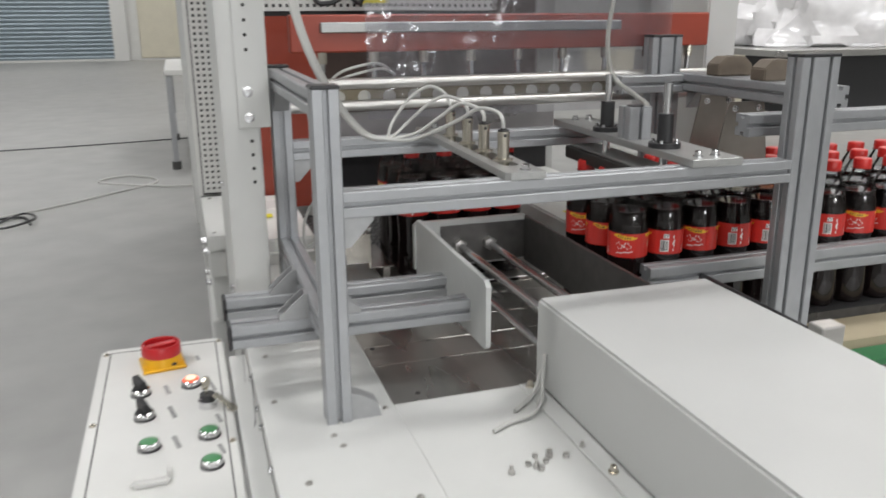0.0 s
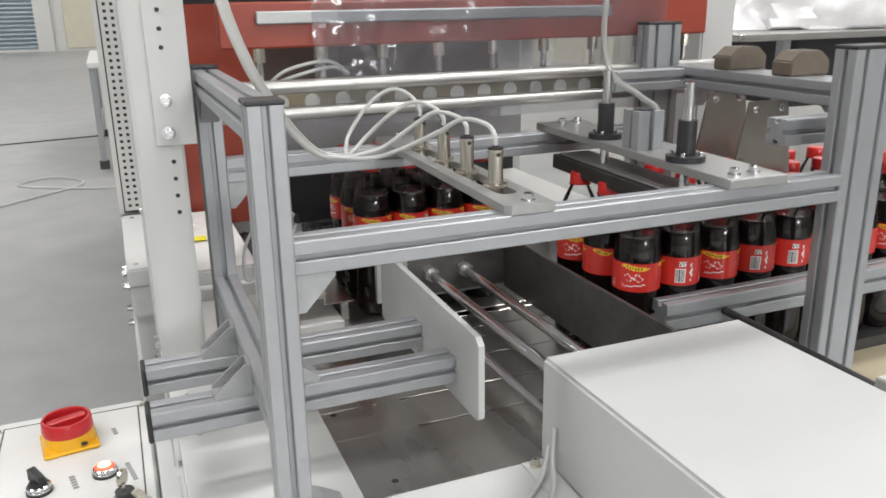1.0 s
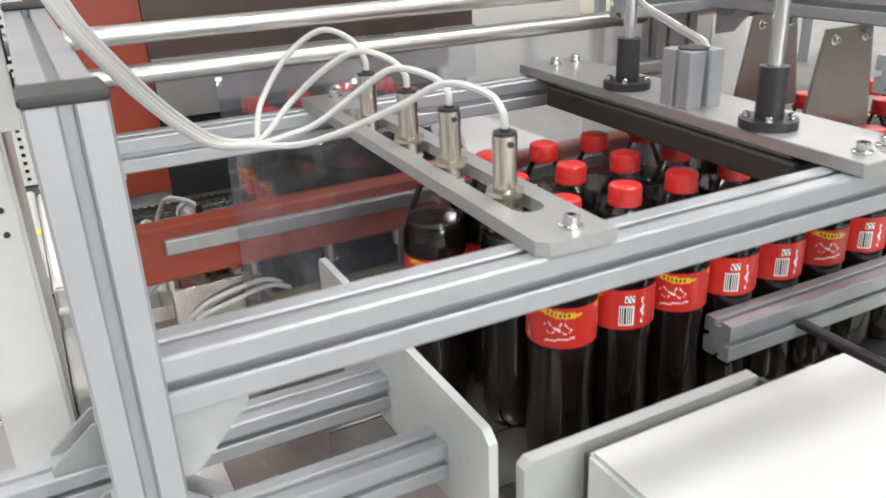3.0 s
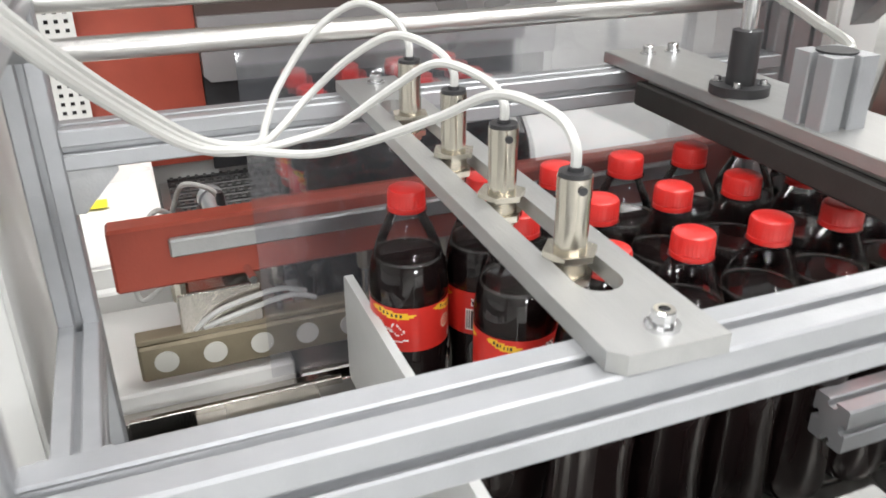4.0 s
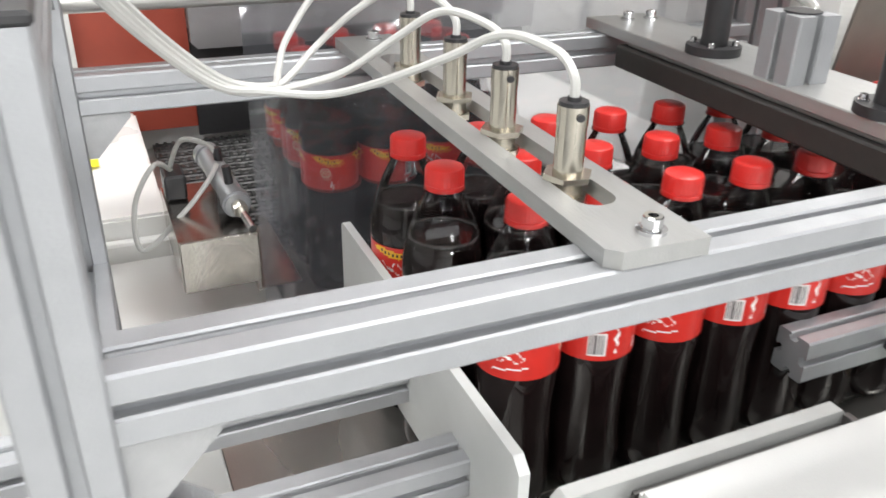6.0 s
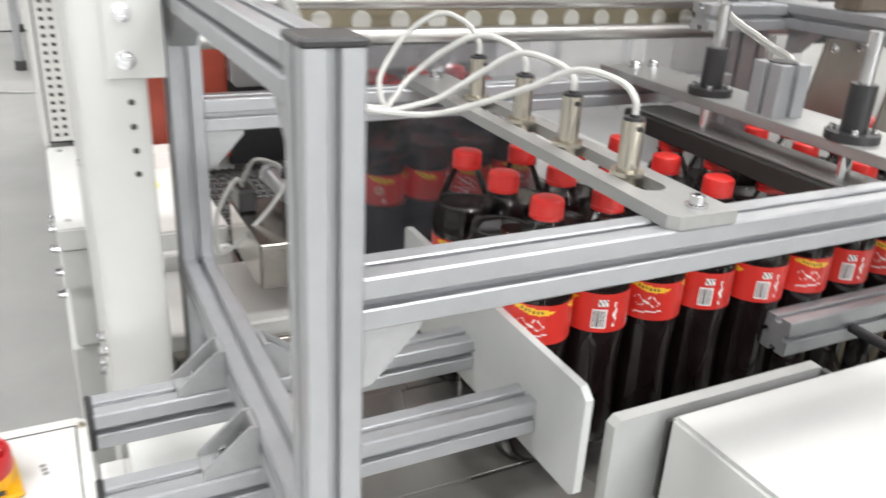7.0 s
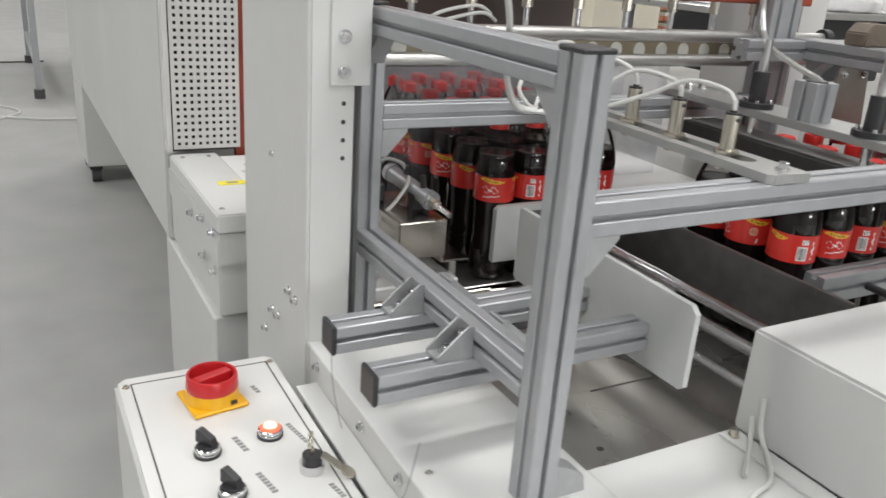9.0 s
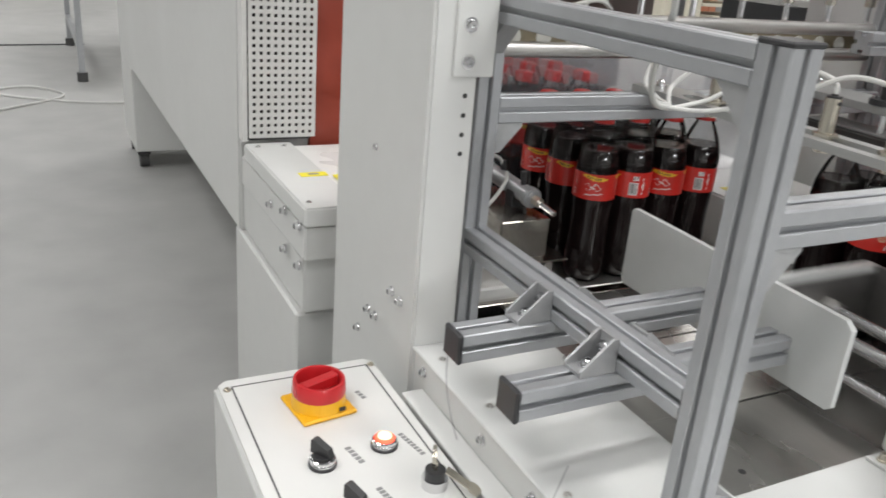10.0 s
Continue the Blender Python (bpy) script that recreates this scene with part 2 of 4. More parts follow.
def prism(bm, pts, axis, a0, a1):
    """Extrudes a plane outline; pts are in the two axes other than axis, in order x, y, z."""
    def at(u, v, a):
        return {"x": (a, u, v), "y": (u, a, v), "z": (u, v, a)}[axis]
    lo, hi = [bm.verts.new(at(u, v, a0)) for u, v in pts], [bm.verts.new(at(u, v, a1)) for u, v in pts]
    bm.faces.new(lo[::-1])
    bm.faces.new(hi)
    n = len(pts)
    for i in range(n):
        bm.faces.new((lo[i], lo[(i + 1) % n], hi[(i + 1) % n], hi[i]))
    return bm


def section(w, h, nw, nh):
    """Outline of a slotted aluminium extrusion w x h, with nw slots on the w sides and nh on the h sides."""
    o, d, lip, inner = 0.0030, 0.0070, 0.0022, 0.0055
    def side(length, n):
        pts, step = [], length / n
        for k in range(n):
            c = step * (k + 0.5)
            pts += [(c - o - 0.0012, 0), (c - o, 0.0012), (c - o, lip), (c - inner, lip + 0.001), (c - o, d), (c + o, d), (c + inner, lip + 0.001), (c + o, lip), (c + o, 0.0012), (c + o + 0.0012, 0)]
        return pts
    b = 0.0015
    out = [(b, 0)] + side(w, nw) + [(w - b, 0), (w, b)]
    out += [(w - v, u) for u, v in side(h, nh)] + [(w, h - b), (w - b, h)]
    out += [(w - u, h - v) for u, v in side(w, nw)] + [(b, h), (0, h - b)]
    out += [(v, h - u) for u, v in side(h, nh)] + [(0, b)]
    return out


def profile(name, axis, x, y, z, length, w=0.035, h=0.035, parent=None, label="", nw=1, nh=1):
    """An extrusion from the corner (x, y, z) along axis; w and h run along the other two axes in order."""
    pts = section(w, h, nw, nh)
    o = {"x": (y, z), "y": (x, z), "z": (x, y)}[axis]
    a0 = {"x": x, "y": y, "z": z}[axis]
    return part(name, prism(bmesh.new(), [(u + o[0], v + o[1]) for u, v in pts], axis, a0, a0 + length), ALU, parent, label)


def sweep(bm, pts, r, seg=8, steps=8):
    """A round hose through the points, smoothed."""
    P = [Vector(p) for p in pts]
    path = []
    for i in range(len(P) - 1):
        a, b, c, d = P[max(i - 1, 0)], P[i], P[i + 1], P[min(i + 2, len(P) - 1)]
        for s in range(steps):
            t = s / steps
            path.append(0.5 * (2 * b + (c - a) * t + (2 * a - 5 * b + 4 * c - d) * t * t + (3 * b - a - 3 * c + d) * t ** 3))
    path.append(P[-1])
    rings, up = [], Vector((0.31, 0.2, 0.93))
    for i, p in enumerate(path):
        t = (path[min(i + 1, len(path) - 1)] - path[max(i - 1, 0)]).normalized()
        n = (up - t * up.dot(t)).normalized()
        b = t.cross(n)
        up = n
        rings.append([bm.verts.new(p + r * (math.cos(2 * math.pi * k / seg) * n + math.sin(2 * math.pi * k / seg) * b)) for k in range(seg)])
    for a, b in zip(rings, rings[1:]):
        for i in range(seg):
            bm.faces.new((a[i], a[(i + 1) % seg], b[(i + 1) % seg], b[i]))
    bm.faces.new(rings[0][::-1])
    bm.faces.new(rings[-1])
    return bm


def bolt(name, p, axis, parent, r=0.006, h=0.006, material=None):
    """A hex-socket bolt head standing on p along axis."""
    p, a = Vector(p), Vector(axis)
    bm = bmesh.new()
    lathe(bm, [(r * 1.5, -0.001), (r * 1.5, h * 0.22), (r * 1.02, h * 0.25), (r, h * 0.93), (r * 0.9, h), (r * 0.52, h), (r * 0.5, h * 0.4)], 12)
    bm.transform(Matrix.Translation(p) @ a.to_track_quat("Z", "Y").to_matrix().to_4x4())
    return part(name, bm, material or CHROME, parent)

# ---- the hall ----
bm = bmesh.new()
box(bm, -14, 16, -14, 26, -0.2, 0)
tagged(part("floor", bm, FLOOR), "worn grey concrete hall floor", "floor", kind="structure")
tagged(part("wall_north", bbox(-14, 16, 24.7, 24.9, 0, 7), WALL), "white painted far hall wall", "wall", kind="structure")
bm = bmesh.new()
for x0, x1, z0, z1 in ((-14, 0.2, 0, 7), (3.0, 16, 0, 7), (0.2, 3.0, 0, 2.3), (0.2, 3.0, 4.1, 7)):
    box(bm, x0, x1, -14.2, -14, z0, z1)
tagged(part("wall_south", bm, WALL), "white painted hall wall", "wall", kind="structure")
window = thing("window_1", "white framed daylit window high in the hall wall", "window", kind="structure")
for x0, x1, z0, z1 in ((0.2, 0.28, 2.3, 4.1), (2.92, 3.0, 2.3, 4.1), (0.28, 2.92, 2.3, 2.38), (0.28, 2.92, 4.02, 4.1), (1.57, 1.63, 2.38, 4.02)):
    part("window_frame", bbox(x0, x1, -14.15, -14.05, z0, z1, 0.005), WHITE_PANEL, window)
area_lamp("window_daylight", pose(1.6, -14.16, 3.2, 90), 2.6, 1.6, 560, (0.97, 0.985, 1.0))
tagged(part("wall_west", bbox(-14.2, -14, -14.2, 24.9, 0, 7), WALL), "white painted hall wall", "wall", kind="structure")
tagged(part("wall_east", bbox(16, 16.2, -14.2, 24.9, 0, 7), WALL), "white painted hall wall", "wall", kind="structure")
tagged(part("ceiling", bbox(-14.2, 16.2, -14.2, 24.9, 7, 7.2), CEIL), "grey hall ceiling with tube lights", "ceiling", kind="structure")

# roller shutter in the far wall, slats one by one
shutter = thing("roller_shutter", "closed blue-grey roller shutter in the white wall", "shutter", kind="structure")
for k in range(34):
    bm = bmesh.new()
    prism(bm, [(24.62, 0.06 + k * 0.11), (24.69, 0.06 + k * 0.11), (24.69, 0.165 + k * 0.11), (24.64, 0.165 + k * 0.11), (24.60, 0.11 + k * 0.11)], "x", -8.2, -1.55)
    part("slat", bm, SHUTTER, shutter)
part("bottom_rail", bbox(-8.2, -1.55, 24.58, 24.69, 0.0, 0.06), WHITE_PANEL, shutter)
part("guide", bbox(-1.55, -1.15, 24.5, 24.69, 0, 4), WHITE_PANEL, shutter)
door = thing("door_1", "closed cream sheet door in the white wall", "door", kind="structure")
part("leaf", bbox(-0.85, 0.45, 24.62, 24.69, 0.06, 3.2, 0.01), CREAM, door)
part("sill", bbox(-0.85, 0.45, 24.6, 24.69, 0.0, 0.05), WHITE_PANEL, door)

# tube lights under the ceiling
tube_light = thing("ceiling_light", "long white tube light hung under the ceiling", "lamp", "hall tube lights")
part("housing", bbox(-0.9, 0.9, -0.1, 0.1, 0.03, 0.09, 0.01), WHITE_PANEL, tube_light)
part("tube", bbox(-0.88, 0.88, -0.08, 0.08, 0.0, 0.028), glow("lit_tube", (0.98, 0.985, 1.0), 22.0), tube_light)
spots = [(x, y) for x in (-7, -3.4, 0.2, 3.8, 7.4) for y in (-11.5, -7.0, -3.0, 0.4, 3.8, 8.0, 13.0, 19.0)]
tube_light.matrix_basis = pose(*spots[0], 6.912)
for sx, sy in spots[1:]:
    copy_thing(tube_light, pose(sx, sy, 6.912))
for lx in (-3.6, 3.4):
    for ly in (-1.5, 2.2, 9.0, 18.0):
        area_lamp("tube_row", pose(lx, ly, 6.88), 2.6, 0.8, 215, (0.995, 0.983, 0.968))
for lx in (-4.5, 0.5, 5.5):
    area_lamp("tube_row", pose(lx, -9.5, 6.88), 2.0, 1.4, 260, (0.995, 0.983, 0.968))
# added fill without tubes: brightens the right background, then the far shutter wall
area_lamp("tube_row", pose(10.5, 8.0, 6.88), 3.0, 8.0, 520, (1.0, 0.97, 0.93))
area_lamp("tube_row", pose(-4.0, 22.5, 6.88), 6.0, 1.0, 300, (0.995, 0.983, 0.968))

# ---- machine base ----
TZ, DZ, PZ = 0.597, 0.592, 0.593
base = thing("machine_table", "grey-white sheet-steel machine table with bolted edge", "machine table")
part("left_plate", bbox(0.128, 0.315, 0.05, 1.49, TZ - 0.006, TZ, 0.0015), WHITE, base)
part("front_plate", bbox(0.315, 0.985, 0.05, 1.068, TZ - 0.0062, TZ - 0.0004, 0.0015), WHITE, base)
part("side_panel", bbox(0.131, 0.137, 0.06, 1.488, 0.02, TZ - 0.007), WHITE, base)
part("front_panel", bbox(0.14, 0.98, 0.055, 0.061, 0.02, TZ - 0.007), WHITE, base)
part("right_panel", bbox(0.975, 0.981, 0.06, 1.488, 0.02, TZ - 0.008), WHITE, base)
part("side_flange", bbox(0.100, 0.130, 0.06, 1.43, TZ - 0.052, TZ - 0.046, 0.001), WHITE, base)
for k, yy in enumerate((0.62, 0.80, 0.98, 1.10, 1.16, 1.27, 1.43)):
    bolt("bolt", (0.131, yy, TZ - 0.022), (-1, 0, 0), base, 0.005, 0.007)
for px, py in ((0.150, 1.42), (0.155, 1.30), (0.150, 1.13), (0.215, 1.005), (0.222, 0.975), (0.275, 1.09), (0.165, 0.90), (0.30, 1.06), (0.285, 0.83)):
    bolt("bolt", (px, py, TZ), (0, 0, 1), base, 0.0035, 0.002, STEEL)

# steel deck, on which the bottles are collected, with long narrow slots: strips round the openings
SL = (1.212, 1.292, 1.385, 1.490)
y0 = 1.070
for sy in SL:
    part("deck_strip", bbox(0.316, 0.985, y0, sy - 0.002, DZ - 0.006, DZ, 0.0006), DECK, base, "worn bare steel deck")
    part("deck_strip", bbox(0.316, 0.432, sy - 0.002, sy + 0.002, DZ - 0.006, DZ - 0.0003), DECK, base)
    y0 = sy + 0.002
part("deck_strip", bbox(0.316, 0.985, y0, 1.546, DZ - 0.006, DZ, 0.0006), DECK, base)
# black slab below the deck, added as the shade seen through the slots
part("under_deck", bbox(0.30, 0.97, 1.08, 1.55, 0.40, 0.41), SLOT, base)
# no opening cut: thin black plate on the deck paints a hatch's inner shade
part("dark_hatch", bbox(0.432, 0.520, 1.402, 1.466, DZ + 0.0005, DZ + 0.0015), SLOT, base)
for px, py in ((0.333, 1.285), (0.338, 1.46), (0.36, 1.10), (0.70, 1.105)):
    bolt("bolt", (px, py, DZ), (0, 0, 1), base, 0.003, 0.0015, SLOT)

# ---- pusher cover ----
cover = thing("pusher_cover", "long grey-white sheet-metal cover box on the table", "machine cover")
bm = bmesh.new()
box(bm, 0.538, 0.830, -0.35, 1.067, 0.600, 0.735, 0.004, 2)
bmesh.ops.delete(bm, geom=[f for f in bm.faces if f.normal.y > 0.9], context="FACES")
part("shell", bm, COVER, cover)
part("front_lip", bbox(0.543, 0.825, 1.060, 1.066, 0.717, 0.7305), COVER, cover)
part("foot_flange", bbox(0.510, 0.538, 0.2, 1.062, 0.5975, 0.6005), WHITE, cover)
for yy in (1.05, 0.80, 0.55):
    bolt("bolt", (0.522, yy, 0.6005), (0, 0, 1), cover, 0.0045, 0.010, NICKEL)

# loose nuts and screws left on the table
for k, (nx, ny) in enumerate(((0.440, 0.845), (0.448, 0.868), (0.456, 0.852), (0.465, 0.862), (0.470, 0.872), (0.486, 0.857), (0.405, 0.842), (0.432, 0.853), (0.444, 0.838), (0.515, 0.868))):
    bm = bmesh.new()
    cyl(bm, (0, 0, 0), (0, 0, 0.005), 0.0042, 6)
    if k % 3 == 0:
        cyl(bm, (0, 0, 0.0045), (0, 0, 0.011), 0.0026, 8)
    tagged(part("loose_screw", bm, STEEL, m=pose(nx, ny, TZ, 0, 0, 40 * k)), "small loose steel screw lying on the table", "screw", "loose screws")

# flat white cable lying by the cover
bm = bmesh.new()
sweep(bm, [(0.535, 1.03, 0.66), (0.528, 1.02, 0.625), (0.512, 0.99, 0.606), (0.487, 0.965, 0.603), (0.45, 0.955, 0.602), (0.42, 0.94, 0.601)], 0.0032)
tagged(part("white_cable", bm, HOSE, smooth=True), "white cable coming out of the cover", "cable")
bm = bmesh.new()
sweep(bm, [(0.535, 1.04, 0.63), (0.515, 1.02, 0.606), (0.49, 1.0, 0.602), (0.47, 0.985, 0.601)], 0.003)
tagged(part("white_cable", bm, HOSE, smooth=True), "short white cable on the table", "cable")

# ---- aluminium frame ----
frame_thing = thing("aluminium_frame", "slotted aluminium profile frame over the steel deck", "machine frame")
profile("post", "z", 0.2125, 1.035, TZ, 0.455, parent=frame_thing)
profile("post", "z", 0.2125, 1.503, 0.560, 0.492, parent=frame_thing)
profile("post", "z", 0.947, 1.038, 0.560, 0.515, 0.07, 0.035, frame_thing, nw=2)
profile("post", "z", 0.989, 1.515, 0.560, 0.533, 0.07, 0.035, frame_thing, nw=2)
for x0, x1, y0, y1, z in ((0.2115, 0.2485, 1.034, 1.071, 1.052), (0.2115, 0.2485, 1.502, 1.539, 1.052), (0.946, 1.018, 1.037, 1.074, 1.075), (0.988, 1.060, 1.514, 1.551, 1.093)):
    part("end_cap", bbox(x0, x1, y0, y1, z, z + 0.005, 0.0015), BLACK, frame_thing, "black plastic end cap")
profile("rail", "x", 0.2475, 1.038, 0.886, 0.6995, parent=frame_thing)
profile("rail", "x", 0.2475, 1.503, 0.886, 0.7415, parent=frame_thing)
profile("side_rail", "y", 0.2125, 1.070, 1.017, 0.433, parent=frame_thing)
profile("side_rail", "y", 0.2125, 1.070, 0.7085, 0.433, parent=frame_thing)
# corner gussets
for bx, by, bz, sx, sz in ((0.2476, 1.055, 0.886, 1, -1), (0.2476, 1.52, 0.886, 1, -1)):
    bm = bmesh.new()
    prism(bm, [(bx, bz), (bx + sx * 0.040, bz), (bx + sx * 0.040, bz + sz * 0.005), (bx + sx * 0.008, bz + sz * 0.040), (bx, bz + sz * 0.040)], "y", by - 0.013, by + 0.013)
    part("gusset", bm, CAST, frame_thing, "cast grey corner bracket")
for by, bz, sy, sz in ((1.503, 1.017, -1, -1), (1.07, 1.017, 1, -1)):
    bm = bmesh.new()
    prism(bm, [(by, bz), (by + sy * 0.04, bz), (by, bz + sz * 0.04)], "x", 0.217, 0.243)
    part("gusset", bm, CAST, frame_thing, "cast grey corner bracket")
bm = bmesh.new()
prism(bm, [(0.2476, TZ), (0.290, TZ), (0.284, TZ + 0.022), (0.26, TZ + 0.036), (0.2476, TZ + 0.04)], "y", 1.040, 1.066)
part("gusset", bm, CAST, frame_thing, "cast grey foot bracket")

# ---- two arms with brackets that hold the guide plate ----
arms = thing("guide_holder", "two slotted aluminium arms with black ends holding a grey guide plate", "guide holder")
for ay in (1.160, 1.281):
    profile("arm", "x", 0.100, ay, 0.673, 0.366, parent=arms)
    part("end_cap", bbox(0.094, 0.100, ay - 0.001, ay + 0.036, 0.672, 0.709, 0.002), BLACK, arms, "black plastic end cap")
    for s, xb in ((1, 0.2124), (-1, 0.2476)):
        xa = xb - s * 0.043
        bm = bmesh.new()
        for ya in (ay + 0.003, ay + 0.029):
            prism(bm, [(xa, 0.7082), (xb, 0.7082), (xb, 0.746), (xb - s * 0.007, 0.746), (xa, 0.715)], "y", ya, ya + 0.003)
        box(bm, min(xa, xb - s * 0.0002), max(xa, xb - s * 0.0002), ay + 0.006, ay + 0.029, 0.7083, 0.712)
        box(bm, min(xb, xb - s * 0.004), max(xb, xb - s * 0.004), ay + 0.006, ay + 0.029, 0.711, 0.7455)
        part("bracket", bm, CAST, arms, "cast grey angle bracket")
        bolt("bolt", (xa + s * 0.018, ay + 0.0175, 0.712), (0, 0, 1), arms, 0.0058, 0.009)
        bolt("bolt", (xb - s * 0.004, ay + 0.0175, 0.730), (-s, 0, 0), arms, 0.0058, 0.008)
bm = bmesh.new()
prism(bm, [(1.092, 0.655), (1.092, 0.750), (1.102, 0.759), (1.462, 0.766), (1.466, 0.762), (1.466, 0.655), (1.460, 0.650), (1.098, 0.650)], "x", 0.466, 0.474)
part("guide_plate", bm, GUIDE, arms, "light grey painted guide plate")

# ---- sensor bridge ----
bridge = thing("sensor_bridge", "slotted aluminium cross plate bolted to the rails", "sensor bracket")
bm = bmesh.new()
SX0, SX1, HX0, HX1 = 0.474, 0.532, 0.4905, 0.5155
for pts in ([(SX0, 1.043), (SX0 + 0.007, 1.0365), (HX0, 1.0365), (HX0, 1.538), (SX0, 1.538)], [(HX1, 1.0365), (SX1, 1.0365), (SX1, 1.538), (HX1, 1.538)]):
    prism(bm, pts, "z", 0.9214, 0.9314)
for y0, y1, yc, s in ((1.0365, 1.088, 1.088, 1), (1.455, 1.538, 1.455, -1)):
    pts = [(HX0, yc), (HX0, y0 if s > 0 else y1), (HX1, y0 if s > 0 else y1), (HX1, yc)] + [(0.503 + 0.0125 * math.cos(a), yc + s * (0.0005 + 0.0125 * (1 - math.sin(a)))) for a in np.linspace(0, math.pi, 9)]
    prism(bm, pts, "z", 0.9214, 0.9314)
part("slotted_plate", bm, ALU_PLATE, bridge)
bolt("bolt", (0.507, 1.052, 0.9314), (0, 0, 1), bridge, 0.0055, 0.009)
bolt("bolt", (0.507, 1.515, 0.9314), (0, 0, 1), bridge, 0.0055, 0.009)
SENSOR_Y = (1.130, 1.217, 1.300, 1.398)
sensor = thing("proximity_sensor", "nickel-plated round sensor with white cable in the cross plate", "sensor", "sensors in the bridge")
bm = bmesh.new()
cyl(bm, (0, 0, -0.020), (0, 0, 0.036), 0.0088, 20)
part("barrel", bm, NICKEL, sensor, smooth=True)
bm = bmesh.new()
for k in range(12):
    cyl(bm, (0, 0, -0.019 + k * 0.0016), (0, 0, -0.0182 + k * 0.0016), 0.0094, 16)
part("thread", bm, NICKEL, sensor)
bm = bmesh.new()
cyl(bm, (0, 0, 0.0004), (0, 0, 0.0044), 0.0152, 6)
cyl(bm, (0, 0, -0.0150), (0, 0, -0.0105), 0.0135, 6)
part("nut", bm, NICKEL, sensor)
bm = bmesh.new()
cyl(bm, (0, 0, 0.036), (0, 0, 0.049), 0.0091, 20)
part("head", bm, NICKEL, sensor, smooth=True)
bm = bmesh.new()
cyl(bm, (0, 0, 0.049), (0, 0, 0.0515), 0.0085, 20)
cyl(bm, (0, 0, 0.051), (0, 0, 0.054), 0.004, 12)
part("collar", bm, BLACK, sensor, "dark plastic collar")
part("trim_dot", bcyl((-0.004, -0.0083, 0.043), (-0.0045, -0.0094, 0.043), 0.0025, 10), BLACK, sensor)
for ob in sensor.children:
    ob.data.transform(Matrix.Diagonal((1, 1, 0.90, 1)))
sensor.matrix_basis = pose(0.5055, SENSOR_Y[0], 0.9314, 0, 0, 20)
for k, sy in enumerate(SENSOR_Y[1:]):
    copy_thing(sensor, pose(0.503 + 0.029 * (sy - 1.05), sy, 0.9314, 0, 0, 20 + 13 * k))
# sensor cables: out of each head, over in an arch, into one bundle along the rear rail and up over the side rail
BUNDLE = [(0.377, 1.334, 0.9405), (0.343, 1.322, 0.950), (0.306, 1.290, 0.985), (0.268, 1.235, 1.035), (0.244, 1.205, 1.075), (0.222, 1.20, 1.14), (0.20, 1.22, 1.26), (0.18, 1.26, 1.45)]
ARCHES = (((0.502, 1.152, 1.008), (0.488, 1.19, 1.010), (0.468, 1.225, 0.990), (0.436, 1.270, 0.958), (0.408, 1.306, 0.943)),
          ((0.503, 1.243, 1.006), (0.488, 1.280, 1.008), (0.466, 1.305, 0.988), (0.434, 1.326, 0.954), (0.408, 1.334, 0.945)),
          ((0.500, 1.318, 1.010), (0.482, 1.348, 1.014), (0.456, 1.372, 0.995), (0.426, 1.388, 0.958), (0.402, 1.366, 0.945)),
          ((0.502, 1.412, 1.016), (0.480, 1.432, 1.024), (0.446, 1.440, 1.002), (0.412, 1.425, 0.958), (0.393, 1.378, 0.945)))
for k, sy in enumerate(SENSOR_Y):
    e, o, sx = 0.9314 + 0.0486, 0.005 * k - 0.0075, 0.503 + 0.029 * (sy - 1.05)
    pts = [(sx, sy, e - 0.004), (sx, sy + 0.002, e + 0.011)] + [(x + 0.002, y, z - (0.007 if z > 0.98 else 0)) for x, y, z in ARCHES[k]]
    pts += [(x + o * 0.6, y + o * 0.8, z + abs(o) * 0.4) for x, y, z in BUNDLE]
    bm = bmesh.new()
    sweep(bm, pts, 0.0029, 8, 7)
    tagged(part("sensor_cable", bm, HOSE, smooth=True), "thin white sensor cable looping over the rail", "cable", "sensor cables")

# ---- clamp bridge with gate ----
clamp = thing("clamp_bridge", "aluminium cross plate carrying an air cylinder and guide bushes", "clamp plate")
part("plate", bbox(0.765, 0.850, 1.030, 1.545, 0.9214, 0.9334, 0.001), ALU_PLATE, clamp)
for by in (1.150, 1.352):
    bm = bmesh.new()
    cyl(bm, (0.788, by, 0.9334), (0.788, by, 0.9414), 0.0255, 28)
    part("flange", bm, BLACK, clamp, "black bush flange", smooth=True)
    bm = bmesh.new()
    cyl(bm, (0.788, by, 0.941), (0.788, by, 0.987), 0.0125, 24)
    part("bush", bm, BLACK, clamp, "black plastic guide bush", smooth=True)
    for a in range(4):
        bolt("bolt", (0.788 + 0.019 * math.cos(a * 1.571 + 0.78), by + 0.019 * math.sin(a * 1.571 + 0.78), 0.9414), (0, 0, 1), clamp, 0.003, 0.005)
bm = bmesh.new()
prism(bm, [(u + 0.769, v + 1.233) for u, v in section(0.042, 0.042, 1, 1)], "z", 0.9334, 0.988)
part("air_cylinder", bm, ALU, clamp, "square aluminium air cylinder")
part("cylinder_cap", bcyl((0.790, 1.254, 0.988), (0.790, 1.254, 0.9895), 0.015, 24), BLACK, clamp)
for sx, sy in ((0.787, 1.052), (0.817, 1.054), (0.80, 1.515), (0.83, 1.515)):
    bolt("bolt", (sx, sy, 0.9334), (0, 0, 1), clamp, 0.0055, 0.009)
SKEW = pose(0.80, 1.05, 0) @ pose(0, 0, 0, 0, 0, -2.4) @ pose(-0.80, -1.05, 0)
clamp.matrix_basis = SKEW
